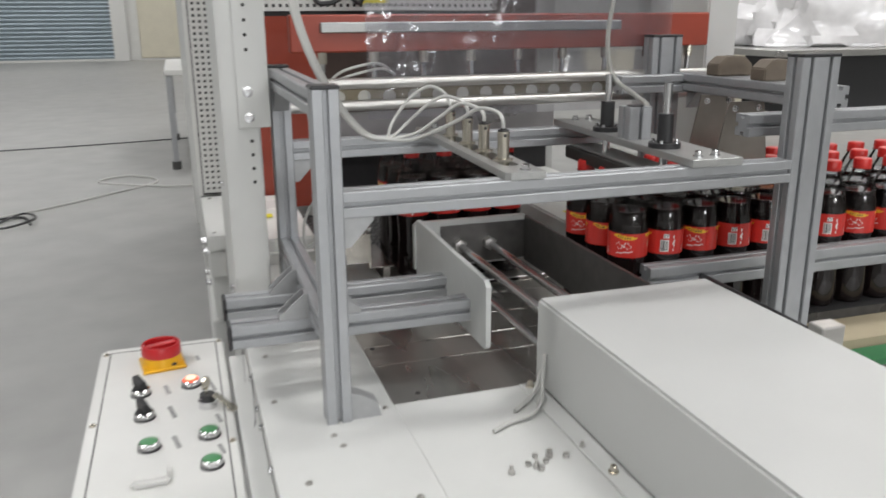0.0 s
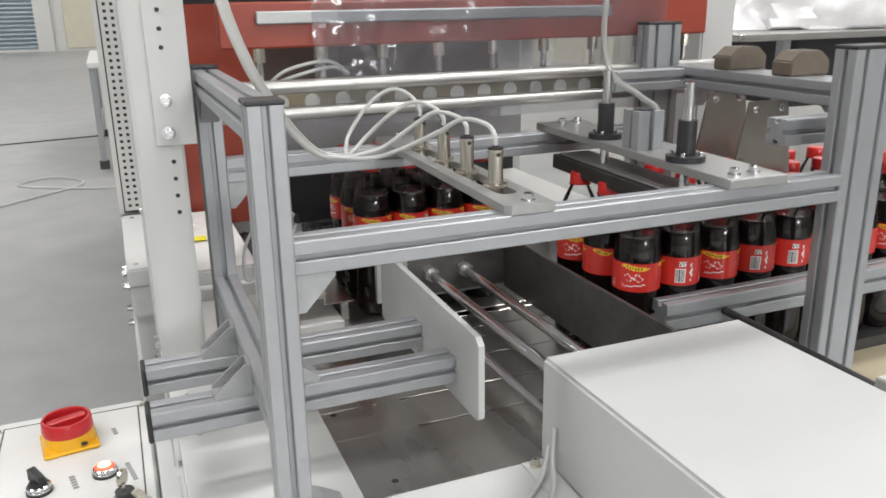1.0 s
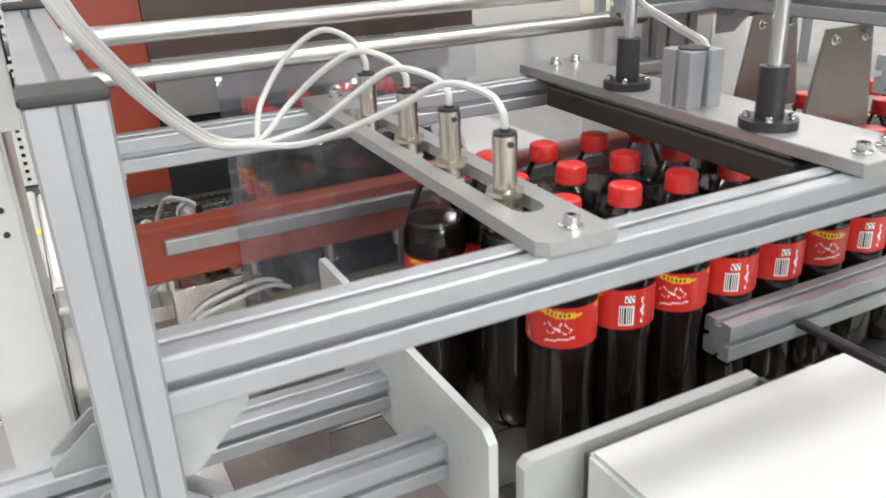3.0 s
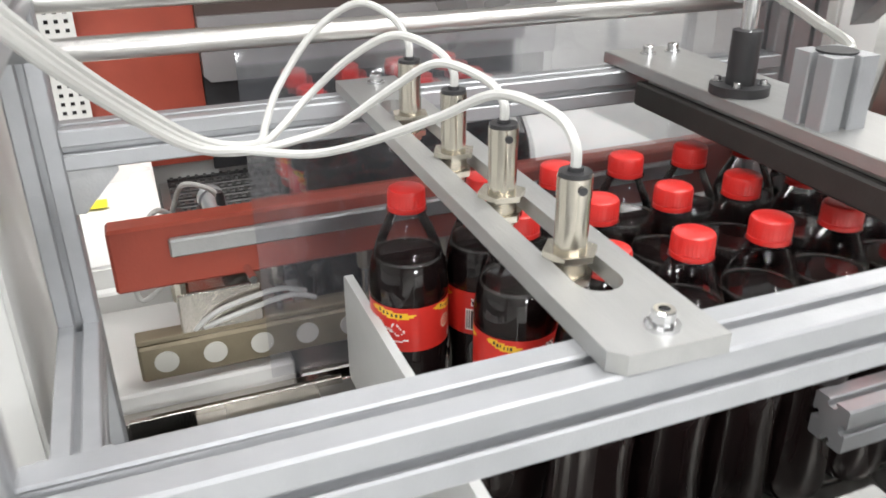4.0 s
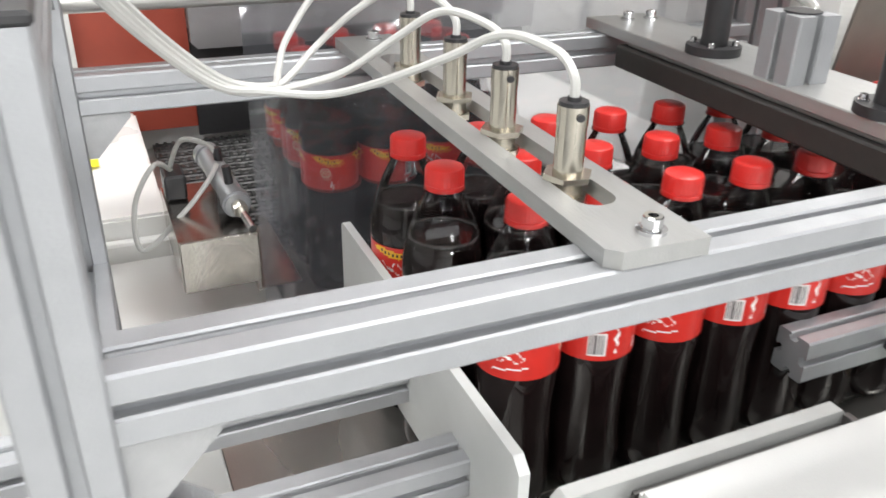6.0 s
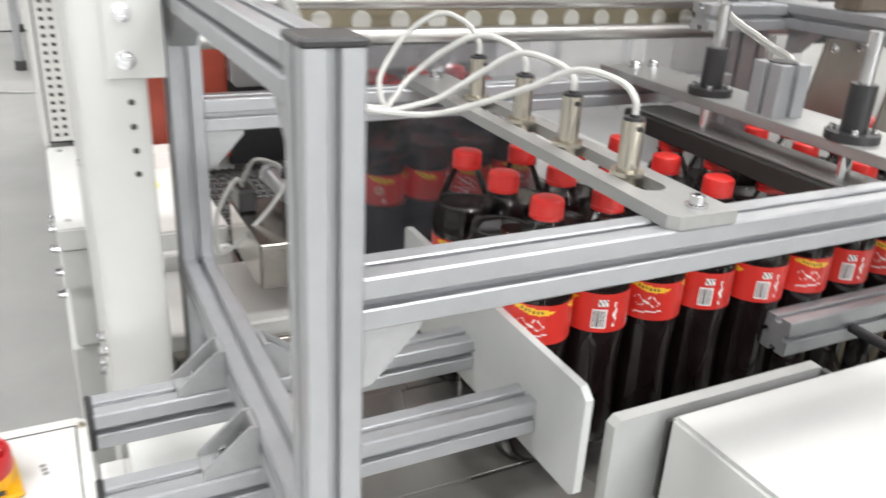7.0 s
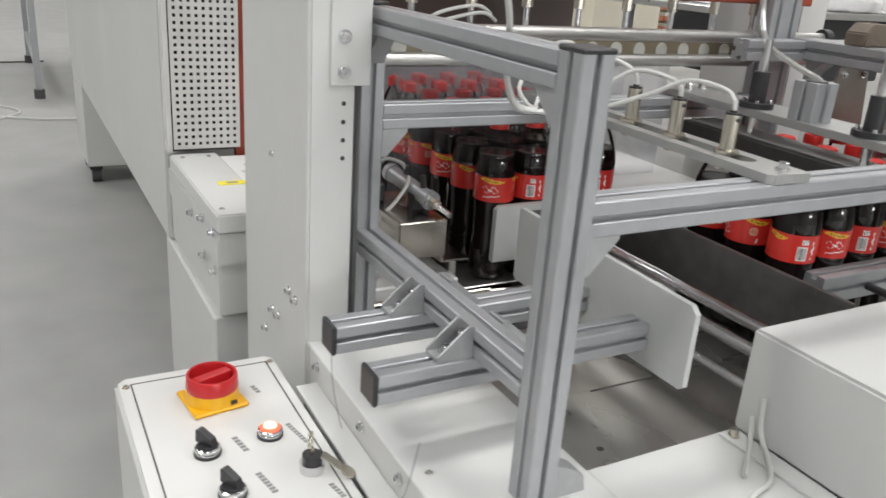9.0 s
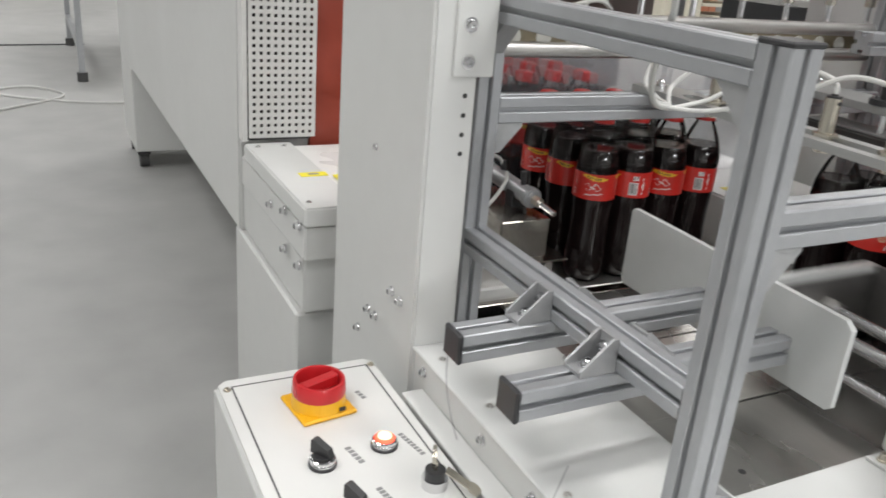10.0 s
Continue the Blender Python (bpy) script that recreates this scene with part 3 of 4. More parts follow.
bridge.matrix_basis = pose(0.503, 1.05, 0) @ pose(0, 0, 0, 0, 0, -1.7) @ pose(-0.503, -1.05, 0)
gate = thing("bottle_clamp", "dark rubber-faced clamp bar on two chromed rods", "clamp bar")
part("bar", bbox(0.762, 0.796, 1.095, 1.475, 0.8935, 0.917, 0.002), RUBBER, gate)
part("carrier", bbox(0.770, 0.826, 1.105, 1.465, 0.9172, 0.9202, 0.0005), ALU_PLATE, gate)
for by in (1.150, 1.352):
    part("rod", bcyl((0.788, by, 0.905), (0.788, by, 1.062), 0.0068, 16), CHROME, gate, smooth=True)
bm = bmesh.new()
sweep(bm, [(0.815, 1.262, 0.975), (0.838, 1.28, 0.985), (0.840, 1.33, 1.0), (0.822, 1.375, 1.03), (0.815, 1.39, 1.10), (0.85, 1.42, 1.25), (0.9, 1.5, 1.5)], 0.0045)
tagged(part("air_hose", bm, CLEAR_HOSE, smooth=True), "clear plastic air hose rising from the cylinder", "hose")

# ---- lane divider bridge with clamp handles ----
lane = thing("lane_bridge", "slotted aluminium cross beam with hanging lane plates", "cross beam")
profile("beam", "y", 1.040, 1.110, 0.988, 0.400, 0.07, 0.035, lane, nw=2)
profile("stub", "x", 0.920, 1.110, 0.948, 0.34, 0.035, 0.035, lane)
profile("stub", "x", 0.900, 1.475, 0.985, 0.32, 0.035, 0.035, lane)
for hy in (1.255, 1.385):
    bm = bmesh.new()
    prism(bm, [(1.042, 1.0235), (1.118, 1.0235), (1.118, 1.045), (1.100, 1.060), (1.060, 1.060), (1.042, 1.045)], "y", hy - 0.020, hy + 0.020)
    bmesh.ops.bevel(bm, geom=list(bm.edges), offset=0.002, segments=2, affect="EDGES")
    cyl(bm, (1.080, hy, 1.0595), (1.080, hy, 1.0612), 0.0075, 16)
    part("clamp_handle", bm, BROWN, lane, "brown plastic clamp block")
    bm = bmesh.new()
    o = 0.26 * (hy - 1.255)
    prism(bm, [(0.988 + o, 0.9875), (1.062 + o, 0.9875), (1.080 + o, 0.868), (0.964 + o, 0.868)], "y", hy - 0.002, hy + 0.002)
    part("lane_plate", bm, LANE_STEEL, lane, "dark steel hanging lane plate")
    for bx in (1.0 + o, 1.05 + o):
        bolt("bolt", (bx, hy - 0.002, 0.976), (0, -1, 0), lane, 0.004, 0.006)
for by, s in ((1.146, 1), (1.474, -1)):
    bm = bmesh.new()
    prism(bm, [(by, 0.988), (by + s * 0.035, 0.988), (by, 0.953)], "x", 1.05, 1.085)
    part("gusset", bm, CAST, lane, "cast grey corner bracket")

# ---- pusher ----
pusher = thing("pusher", "grey pusher plate with side wall on chromed rods", "pusher")
bm = bmesh.new()
prism(bm, [(0.489, 0.635), (0.489, 0.727), (0.495, 0.733), (0.733, 0.733), (0.739, 0.727), (0.739, 0.635)], "y", -0.012, 0.0)
part("push_plate", bm, PUSH_GREY, pusher)
part("side_wall", bbox(0.733, 0.739, -0.50, -0.0125, 0.632, 0.731, 0.001), PUSH_DARK, pusher, "worn dark steel side wall")
part("back_sheet", bbox(0.545, 0.732, -0.016, -0.0125, 0.64, 0.722), PUSH_DARK, pusher)
for rx in (0.585, 0.650):
    rod = part("rod", bcyl((rx, -0.6, 0.680), (rx, -0.012, 0.680), 0.0085, 16), CHROME, pusher, "chromed rod", smooth=True)
    part("rod_nut", bcyl((rx, -0.03, 0.680), (rx, -0.016, 0.680), 0.014, 6), STEEL, rod)
part("piston_rod", bcyl((0.553, -0.6, 0.650), (0.553, -0.016, 0.650), 0.006, 12), CHROME, pusher, smooth=True)

# ---- bottles ----
def label_print(u, v):
    """Print colour on the label: 0 red, 1 yellow, 2 white, 3 black, 4 cream. Banner panels, an emblem, a barcode panel; marks as plain shapes."""
    # yellow banner along the upper edge, tapering at both ends, with small dark bars in it
    for c, w in ((0.10, 0.10), (0.36, 0.085), (0.58, 0.07)):
        d = (u - c) / w
        if abs(d) < 1:
            mid, half = 0.86 - 0.05 * math.sin(2.2 * d + 0.6), 0.085 * (1 - d * d) ** 0.6
            if abs(v - mid) < half:
                return 3 if abs(d) < 0.55 and abs(v - mid) < 0.03 and math.sin(d * 34) > 0.1 else 1
    # white brush strokes under the first banner
    d = (u - 0.10) / 0.075
    if abs(d) < 1:
        for base, amp, ph, w in ((0.56, 0.07, 0.0, 0.030), (0.42, 0.05, 2.0, 0.026)):
            if abs(v - base - amp * math.sin(7 * d + ph)) < w * (1.1 - abs(d)) and math.sin(d * 19 + ph) > -0.55:
                return 2
        if abs(v - 0.22 - 0.05 * d) < 0.018 and abs(d) < 0.9:
            return 2
    # round cream emblem under the second banner
    r = math.hypot((u - 0.345) * 210, (v - 0.50) * 40)
    if r < 6.2:
        return 4 if r > 4.6 or (int(u * 300) + int(v * 24)) % 2 else 0
    if abs(u - 0.375 - 0.03 * (v - 0.15)) < 0.006 and 0.08 < v < 0.26:
        return 2
    # barcode with a small square mark over it and an upright white flourish beside
    a = u - 0.76
    if abs(a) < 0.034 and 0.10 < v < 0.60:
        return 3 if abs(a) < 0.029 and 0.16 < v < 0.56 and math.sin(u * 620) + 0.5 * math.sin(u * 1410) > 0.25 else 2
    if abs(a - 0.010) < 0.022 and 0.68 < v < 0.86:
        return 2 if (int((a + 0.1) * 150) + int(v * 22)) % 3 else 3
    b = a - 0.075 - 0.004 * math.sin(v * 24)
    if abs(b) < 0.006 + 0.004 * math.sin(v * 17) and 0.14 < v < 0.78:
        return 2
    if abs(u - 0.935) < 0.012 and 0.12 < v < 0.32 and math.sin(v * 70) > 0.45:
        return 2
    return 0


def make_bottle():
    """A cola bottle 0.282 m high with its base at z = 0: foot, waist, label band, shoulder, neck and ribbed cap."""
    b = thing("cola_bottle", "plastic bottle of dark cola with red label and red cap", "bottle", "cola bottles")
    bm = bmesh.new()
    lathe(bm, [(0.020, 0.004), (0.026, 0.0), (0.0305, 0.004), (0.0338, 0.014), (0.0344, 0.026), (0.0342, 0.042), (0.0334, 0.056), (0.0322, 0.074), (0.0318, 0.090), (0.0321, 0.108), (0.0332, 0.126), (0.0340, 0.134), (0.0342, 0.142),
               (0.0342, 0.186), (0.0345, 0.191), (0.0340, 0.200), (0.0318, 0.2135), (0.0300, 0.2200), (0.0292, 0.2214)], 32)
    part("filled_body", bm, COLA, b, smooth=True)
    bm = bmesh.new()
    lathe(bm, [(0.0348, 0.187), (0.0350, 0.191), (0.0345, 0.2005), (0.0323, 0.2145), (0.0280, 0.2300), (0.0226, 0.2440), (0.0174, 0.2545), (0.0147, 0.2600), (0.0172, 0.2618), (0.0172, 0.2632), (0.0138, 0.2640)], 32, cap=False)
    neck = part("clear_neck", bm, PET, b, smooth=True)
    # wet line where the drink meets the plastic
    bm = bmesh.new()
    lathe(bm, [(0.0300, 0.2206), (0.0299, 0.2226), (0.0288, 0.2228), (0.0285, 0.2215)], 32, cap=False)
    part("drink_edge", bm, DRINK_EDGE, neck, smooth=True)
    # label: one sleeve whose printed shapes are its own faces; u runs round it, v up it
    bm = bmesh.new()
    seg, rows, r = 216, 28, 0.0347
    ring = [[bm.verts.new((r * math.cos(2 * math.pi * i / seg), r * math.sin(2 * math.pi * i / seg), 0.1425 + 0.0425 * j / rows)) for i in range(seg)] for j in range(rows + 1)]
    for j in range(rows):
        for i in range(seg):
            f = bm.faces.new((ring[j][i], ring[j][(i + 1) % seg], ring[j + 1][(i + 1) % seg], ring[j + 1][i]))
            f.material_index = label_print(i / seg, (j + 0.5) / rows)
    part("label", bm, [LABEL_RED, LABEL_YELLOW, LABEL_WHITE, LABEL_BLACK, LABEL_CREAM], b, smooth=True)
    # cap with fine grip ribs over a plain tamper ring
    bm = bmesh.new()
    seg = 72
    ring = []
    for rr, z, rib in ((0.0160, 0.2625, 0), (0.0162, 0.2662, 0), (0.0155, 0.2666, 0), (0.0158, 0.2672, 1), (0.0156, 0.2788, 1), (0.0149, 0.2808, 0), (0.0128, 0.2818, 0)):
        ring.append([bm.verts.new(((rr + rib * 0.0004 * (i % 2)) * math.cos(2 * math.pi * i / seg), (rr + rib * 0.0004 * (i % 2)) * math.sin(2 * math.pi * i / seg), z)) for i in range(seg)])
    for lo, hi in zip(ring, ring[1:]):
        for i in range(seg):
            bm.faces.new((lo[i], lo[(i + 1) % seg], hi[(i + 1) % seg], hi[i]))
    bm.faces.new(ring[0][::-1])
    bm.faces.new(ring[-1])
    part("cap", bm, RED_CAP, b, smooth=True)
    return b


bottle = make_bottle()
rng = random.Random(7)
PX, LANES, X0 = 0.0712, (1.230, 1.312, 1.393), 0.499
group_b, group_a, queue = [], [], []
first = True


def bottle_at(x, y, z=PZ):
    global first
    m = pose(x, y, z, 0, 0, rng.choice((-41, -28, 197, 205, 150, 112, 124, 24)) + rng.uniform(-14, 14))
    if first:
        bottle.matrix_basis = m
        first = False
        return bottle
    return copy_thing(bottle, m)


for li, ly in enumerate(LANES):
    for k in range(17):
        j = rng.uniform(-0.003, 0.003)
        queue.append((bottle_at(X0 + 4 * PX + k * PX + j, ly), X0 + 4 * PX + k * PX, ly, k, li))
for ly in LANES:
    for k in range(4):
        group_a.append((bottle_at(X0 + 0.01 + k * PX, ly + 0.413), X0 + 0.01 + k * PX, ly + 0.413))

# ---- machine column ----
col = thing("machine_column", "tall grey-white sheet-steel column with bolts and hole rows", "machine column")
part("column", bbox(0.125, 0.188, 1.462, 1.778, 0.0, 2.3, 0.004, 2), WHITE, col)
plate = part("bolt_plate", bbox(0.152, 0.206, 1.4575, 1.462, 0.955, 1.25, 0.001), WHITE, col)
for bz in (0.973, 1.016):
    bolt("bolt", (0.170, 1.4575, bz), (0, -1, 0), plate, 0.006, 0.006)
# hole rows: black discs on the uncut face, coloured like the shade inside holes
for k in range(13):
    z = 0.86 + k * 0.024 + (0.13 if k > 3 else 0)
    part("hole", bcyl((0.172, 1.4618 if z < 0.955 else 1.4572, z), (0.172, 1.4612 if z < 0.955 else 1.4566, z), 0.0032, 8), SLOT, col)
for by, bz in ((1.535, 0.647), (1.506, 0.644), (1.619, 0.581), (1.590, 0.583), (1.657, 0.532)):
    bolt("bolt", (0.125, by, bz), (-1, 0, 0), col, 0.005, 0.008)
bolt("bolt", (0.125, 1.62, 0.83), (-1, 0, 0), col, 0.004, 0.004)
part("right_column", bbox(1.19, 1.27, 1.62, 1.86, 0.0, 2.3, 0.004, 2), WHITE, col)

# ---- film rollers and sealing beam ----
rollers = thing("film_rollers", "two polished steel film rollers across the machine", "roller")
for rz in (1.017, 0.976):
    part("roller", bcyl((0.19, 1.549, rz), (1.19, 1.549, rz), 0.0105, 24), STEEL, rollers, smooth=True)
    for ex in (0.189, 1.172):
        part("bearing", bcyl((ex, 1.549, rz), (ex + 0.018, 1.549, rz), 0.0175, 16), BLACK, rollers)

sealer = thing("sealing_beam", "red painted sealing beam with aluminium bar and bronze seal bar", "sealing beam")
beam = part("beam", bbox(0.262, 1.165, 1.577, 1.606, 1.073, 1.142, 0.003), RED_BEAM, sealer)
part("strip", bbox(0.318, 0.945, 1.566, 1.5765, 1.109, 1.128, 0.002), ALU_PLATE, beam, "pale aluminium strip")
seal_bar = part("seal_bar", bbox(0.270, 1.16, 1.572, 1.600, 0.968, 1.010, 0.003), BAR_BROWN, sealer, "dull bronze seal bar")
part("top_strip", bbox(0.270, 1.16, 1.576, 1.597, 1.0105, 1.017, 0.001), BAR_BROWN, sealer)
for k in range(18):
    sx = 0.297 + k * 0.05
    part("disk", bcyl((sx, 1.5722, 0.990), (sx, 1.5705, 0.990), 0.0125, 18), DISK, seal_bar, "pale round pad")
for k in range(9):
    sx = 0.322 + k * 0.1
    rod = part("spring_rod", bcyl((sx, 1.587, 1.0165), (sx, 1.587, 1.074), 0.005, 10), CHROME, sealer)
    part("collar", bcyl((sx, 1.587, 1.052), (sx, 1.587, 1.0735), 0.009, 10), NICKEL, rod)
bm = bmesh.new()
sweep(bm, [(0.33, 1.578, 1.018), (0.36, 1.572, 1.04), (0.42, 1.570, 1.052), (0.45, 1.576, 1.04)], 0.0028)
sweep(bm, [(0.34, 1.578, 1.018), (0.37, 1.571, 1.03), (0.43, 1.570, 1.042), (0.46, 1.576, 1.03)], 0.0028)
part("wire", bm, HOSE, sealer, "white heater wires", smooth=True)
part("fixed_beam", bbox(0.19, 1.19, 1.80, 1.90, 1.18, 1.30, 0.004), WHITE, rollers, "grey-white cross beam")

# shrink film: a hanging curtain with soft folds
def sheet(bm, x0, x1, z0, z1, y, amp, nx=26, nz=14, seed=0):
    rows = []
    for j in range(nz + 1):
        row = []
        for i in range(nx + 1):
            u, v = i / nx, j / nz
            d = noise.noise(Vector((u * 5 + seed, v * 3, seed))) * amp + noise.noise(Vector((u * 16, v * 5, seed + 4))) * amp * 0.3
            row.append(bm.verts.new((x0 + (x1 - x0) * u, y + d, z0 + (z1 - z0) * v)))
        rows.append(row)
    for a, b in zip(rows, rows[1:]):
        for i in range(nx):
            bm.faces.new((a[i], a[i + 1], b[i + 1], b[i]))
    return bm


film = part("film_curtain", sheet(bmesh.new(), 0.402, 1.06, 0.602, 0.972, 1.563, 0.0045), FILM, smooth=True)
tagged(film, "hazy clear shrink film hanging from the roller", "film")
film_up = part("film_sheet", sheet(bmesh.new(), 0.44, 1.05, 1.027, 1.32, 1.555, 0.003, seed=3), FILM_CLEAR, smooth=True)
tagged(film_up, "clear film running up from the roller", "film")

# ---- wrapping conveyor behind ----
conv = thing("mesh_conveyor", "dark wire-mesh conveyor running into the shrink tunnel", "conveyor")
part("bed", bbox(0.33, 0.86, 1.772, 2.6, 0.53, 0.580), STEEL, conv)
bm = bmesh.new()
for k in range(50):
    yy = 1.782 + k * 0.0165
    cyl(bm, (0.345, yy, 0.585), (0.855, yy, 0.585), 0.0042, 6)
for k in range(34):
    xx = 0.35 + k * 0.015
    for j in range(25):
        box(bm, xx, xx + 0.006, 1.784 + j * 0.033, 1.80 + j * 0.033, 0.581, 0.5915)
tagged(part("mesh_belt", bm, BELT, conv, "dark wire mesh belt"), kind="stuff")
part("front_bed", bbox(0.435, 0.86, 1.572, 1.771, 0.53, 0.5915, 0.002), STEEL, conv)
part("transfer_plate", bbox(0.20, 0.99, 1.5475, 1.571, 0.565, 0.5915, 0.002), BRIGHT_STEEL, conv)
part("step_rail", bbox(0.25, 0.475, 1.540, 1.547, 0.584, 0.600, 0.001), BRIGHT_STEEL, conv)
left_cover = thing("side_cover", "white sheet cover beside the mesh conveyor with a yellow sticker", "machine cover", "conveyor covers")
part("cover", bbox(0.19, 0.322, 1.79, 2.26, 0.50, 0.664, 0.004, 2), GLOSS_WHITE, left_cover)
part("step", bbox(0.19, 0.322, 1.770, 1.789, 0.50, 0.636, 0.003), GLOSS_WHITE, left_cover)
part("lower_cover", bbox(0.19, 0.43, 1.572, 1.769, 0.50, 0.612, 0.003), GLOSS_WHITE, left_cover)
part("sticker", bbox(0.200, 0.250, 1.985, 2.018, 0.6682, 0.6690), STICKER, left_cover, "yellow warning sticker")
right_cover = thing("side_cover", "white sheet cover on the far side of the mesh conveyor", "machine cover", "conveyor covers")
part("cover", bbox(0.862, 1.12, 1.62, 2.28, 0.45, 0.690, 0.004, 2), WHITE_PANEL, right_cover)
part("sticker", bbox(0.90, 0.95, 1.70, 1.72, 0.6902, 0.6910), STICKER, right_cover, "yellow warning sticker")

# film guide bracket with air cylinder
brk = thing("film_clamp", "folded stainless bracket with a small air cylinder on top", "bracket")
bm = bmesh.new()
prism(bm, [(0.317, 0.654), (0.317, 0.716), (0.402, 0.716), (0.402, 0.643), (0.450, 0.643), (0.450, 0.640), (0.398, 0.640), (0.398, 0.712), (0.321, 0.712), (0.321, 0.654)], "y", 1.581, 1.748)
part("bracket", bm, BRIGHT_STEEL, brk)
part("end_plate", bbox(0.3175, 0.4025, 1.5765, 1.5805, 0.654, 0.7158, 0.0012), BRIGHT_STEEL, brk)
part("mount_foot", bbox(0.4362, 0.450, 1.62, 1.72, 0.5915, 0.6395), STEEL, brk)
part("mount", bbox(0.319, 0.344, 1.695, 1.742, 0.7165, 0.748, 0.003), BLACK, brk)
bm = bmesh.new()
cyl(bm, (0.3875, 1.605, 0.739), (0.377, 1.755, 0.752), 0.0140, 24)
for a in (0.02, 0.9):
    p, q = Vector((0.3875, 1.605, 0.739)), Vector((0.377, 1.755, 0.752))
    cyl(bm, p.lerp(q, a), p.lerp(q, a + 0.08), 0.0162, 24)
ram = part("air_cylinder", bm, ALU, brk, "small round air cylinder", smooth=True)
piston = part("piston_rod", bcyl((0.3878, 1.604, 0.739), (0.3935, 1.555, 0.731), 0.0045, 12), CHROME, ram)
part("rod_nut", bcyl((0.3888, 1.590, 0.7375), (0.3878, 1.604, 0.739), 0.0085, 6), NICKEL, ram)
part("cylinder_stay", bbox(0.370, 0.400, 1.640, 1.662, 0.7165, 0.742), BLACK, brk)
for fy in (1.635, 1.70):
    part("hose_fitting", bcyl((0.385, fy, 0.755), (0.383, fy, 0.776), 0.005, 10), BLACK, ram)
bm = bmesh.new()
sweep(bm, [(0.330, 1.72, 0.747), (0.309, 1.67, 0.774), (0.282, 1.66, 0.732), (0.283, 1.65, 0.680), (0.335, 1.65, 0.722), (0.366, 1.66, 0.752), (0.379, 1.68, 0.762)], 0.003)
sweep(bm, [(0.330, 1.73, 0.747), (0.345, 1.71, 0.786), (0.372, 1.70, 0.782), (0.383, 1.70, 0.768)], 0.003)
part("air_hose", bm, HOSE, brk, "thin white air hose", smooth=True)

# ---- shrink tunnel ----
tun = thing("shrink_tunnel", "long grey-white shrink tunnel with perforated guard and casters", "shrink tunnel")
part("body", bbox(0.085, 1.15, 2.30, 4.85, 0.462, 1.95, 0.005, 2), WHITE, tun)
part("red_lining", bbox(0.238, 0.432, 2.285, 2.299, 0.62, 1.95), RED_BEAM, tun, "dark red tunnel mouth panel")
part("end_box", bbox(0.088, 0.1885, 1.825, 2.261, 0.638, 0.672, 0.003, 2), WHITE, tun)
part("end_box", bbox(0.090, 0.1885, 1.832, 2.295, 0.573, 0.6375, 0.003, 2), WHITE, tun)
part("end_box", bbox(0.094, 0.1885, 1.845, 2.295, 0.470, 0.5725, 0.003, 2), WHITE, tun)
part("leg_panel", bbox(0.086, 0.25, 1.862, 2.345, 0.02, 0.4615, 0.004), WHITE, tun)
part("leg_panel", bbox(0.086, 0.60, 4.40, 4.84, 0.085, 0.4615, 0.004), WHITE, tun)
stk = part("sticker", bbox(0.135, 0.188, 2.003, 2.028, 0.6722, 0.6732), STICKER, tun, "yellow warning sticker")
part("sticker_print", bbox(0.152, 0.172, 2.011, 2.020, 0.6733, 0.6737), INK, stk)
for by, bz in ((2.041, 0.610), (1.944, 0.630), (1.856, 0.632), (1.942, 0.557), (1.853, 0.560)):
    bolt("bolt", (0.088, by, bz), (-1, 0, 0), tun, 0.006, 0.010)
for px, py in ((0.11, 2.23), (0.165, 2.23), (0.105, 1.86), (0.165, 1.86)):
    bolt("bolt", (px, py, 0.672), (0, 0, 1), tun, 0.0035, 0.002)
# the body is closed here: a black sheet stands in for the mouth's shade
part("mouth_gap", bbox(0.433, 1.12, 2.288, 2.297, 0.60, 0.80), BLACK, tun, "black sheet for the shade in the tunnel mouth")
bm = bmesh.new()
prism(bm, [(0.445, 0.768), (1.13, 0.768), (1.13, 0.880), (0.434, 0.880), (0.434, 0.779)], "y", 2.262, 2.286)
part("mouth_lip", bm, CURTAIN, tun, "silver-grey sheet lip over the tunnel mouth")
part("mouth_panel", bbox(0.433, 1.13, 2.276, 2.298, 0.8805, 1.94), DARK_PANEL, tun, "dark brown panel over the tunnel mouth")
# perforated guard: a plate with real square holes
bm = bmesh.new()
gx0, gz0, px, pz, nx, nz = 0.099, 0.682, 0.0150, 0.0150, 9, 46
for j in range(nz + 1):
    box(bm, gx0, gx0 + nx * px + 0.0082, 2.262, 2.266, gz0 + j * pz, gz0 + j * pz + 0.0082)
for j in range(nz):
    for i in range(nx + 1):
        box(bm, gx0 + i * px, gx0 + i * px + 0.0082, 2.262, 2.266, gz0 + j * pz + 0.0082, gz0 + (j + 1) * pz)
tagged(part("perforated_guard", bm, WHITE_PANEL, tun, "white perforated guard sheet"), kind="stuff")
# black plate behind the guard puts shade into its holes
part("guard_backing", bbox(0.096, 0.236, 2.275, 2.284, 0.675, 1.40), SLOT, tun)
part("guard_edge", bbox(0.086, 0.096, 2.262, 2.30, 0.675, 1.40), WHITE_PANEL, tun)
for wy in (4.46, 4.78):
    wheel = part("caster_wheel", bcyl((0.105, wy, 0.036), (0.145, wy, 0.036), 0.036, 20), CASTER, tun, "grey rubber caster")
    part("caster_fork", bbox(0.098, 0.152, wy - 0.02, wy + 0.02, 0.06, 0.086), BLACK, wheel)
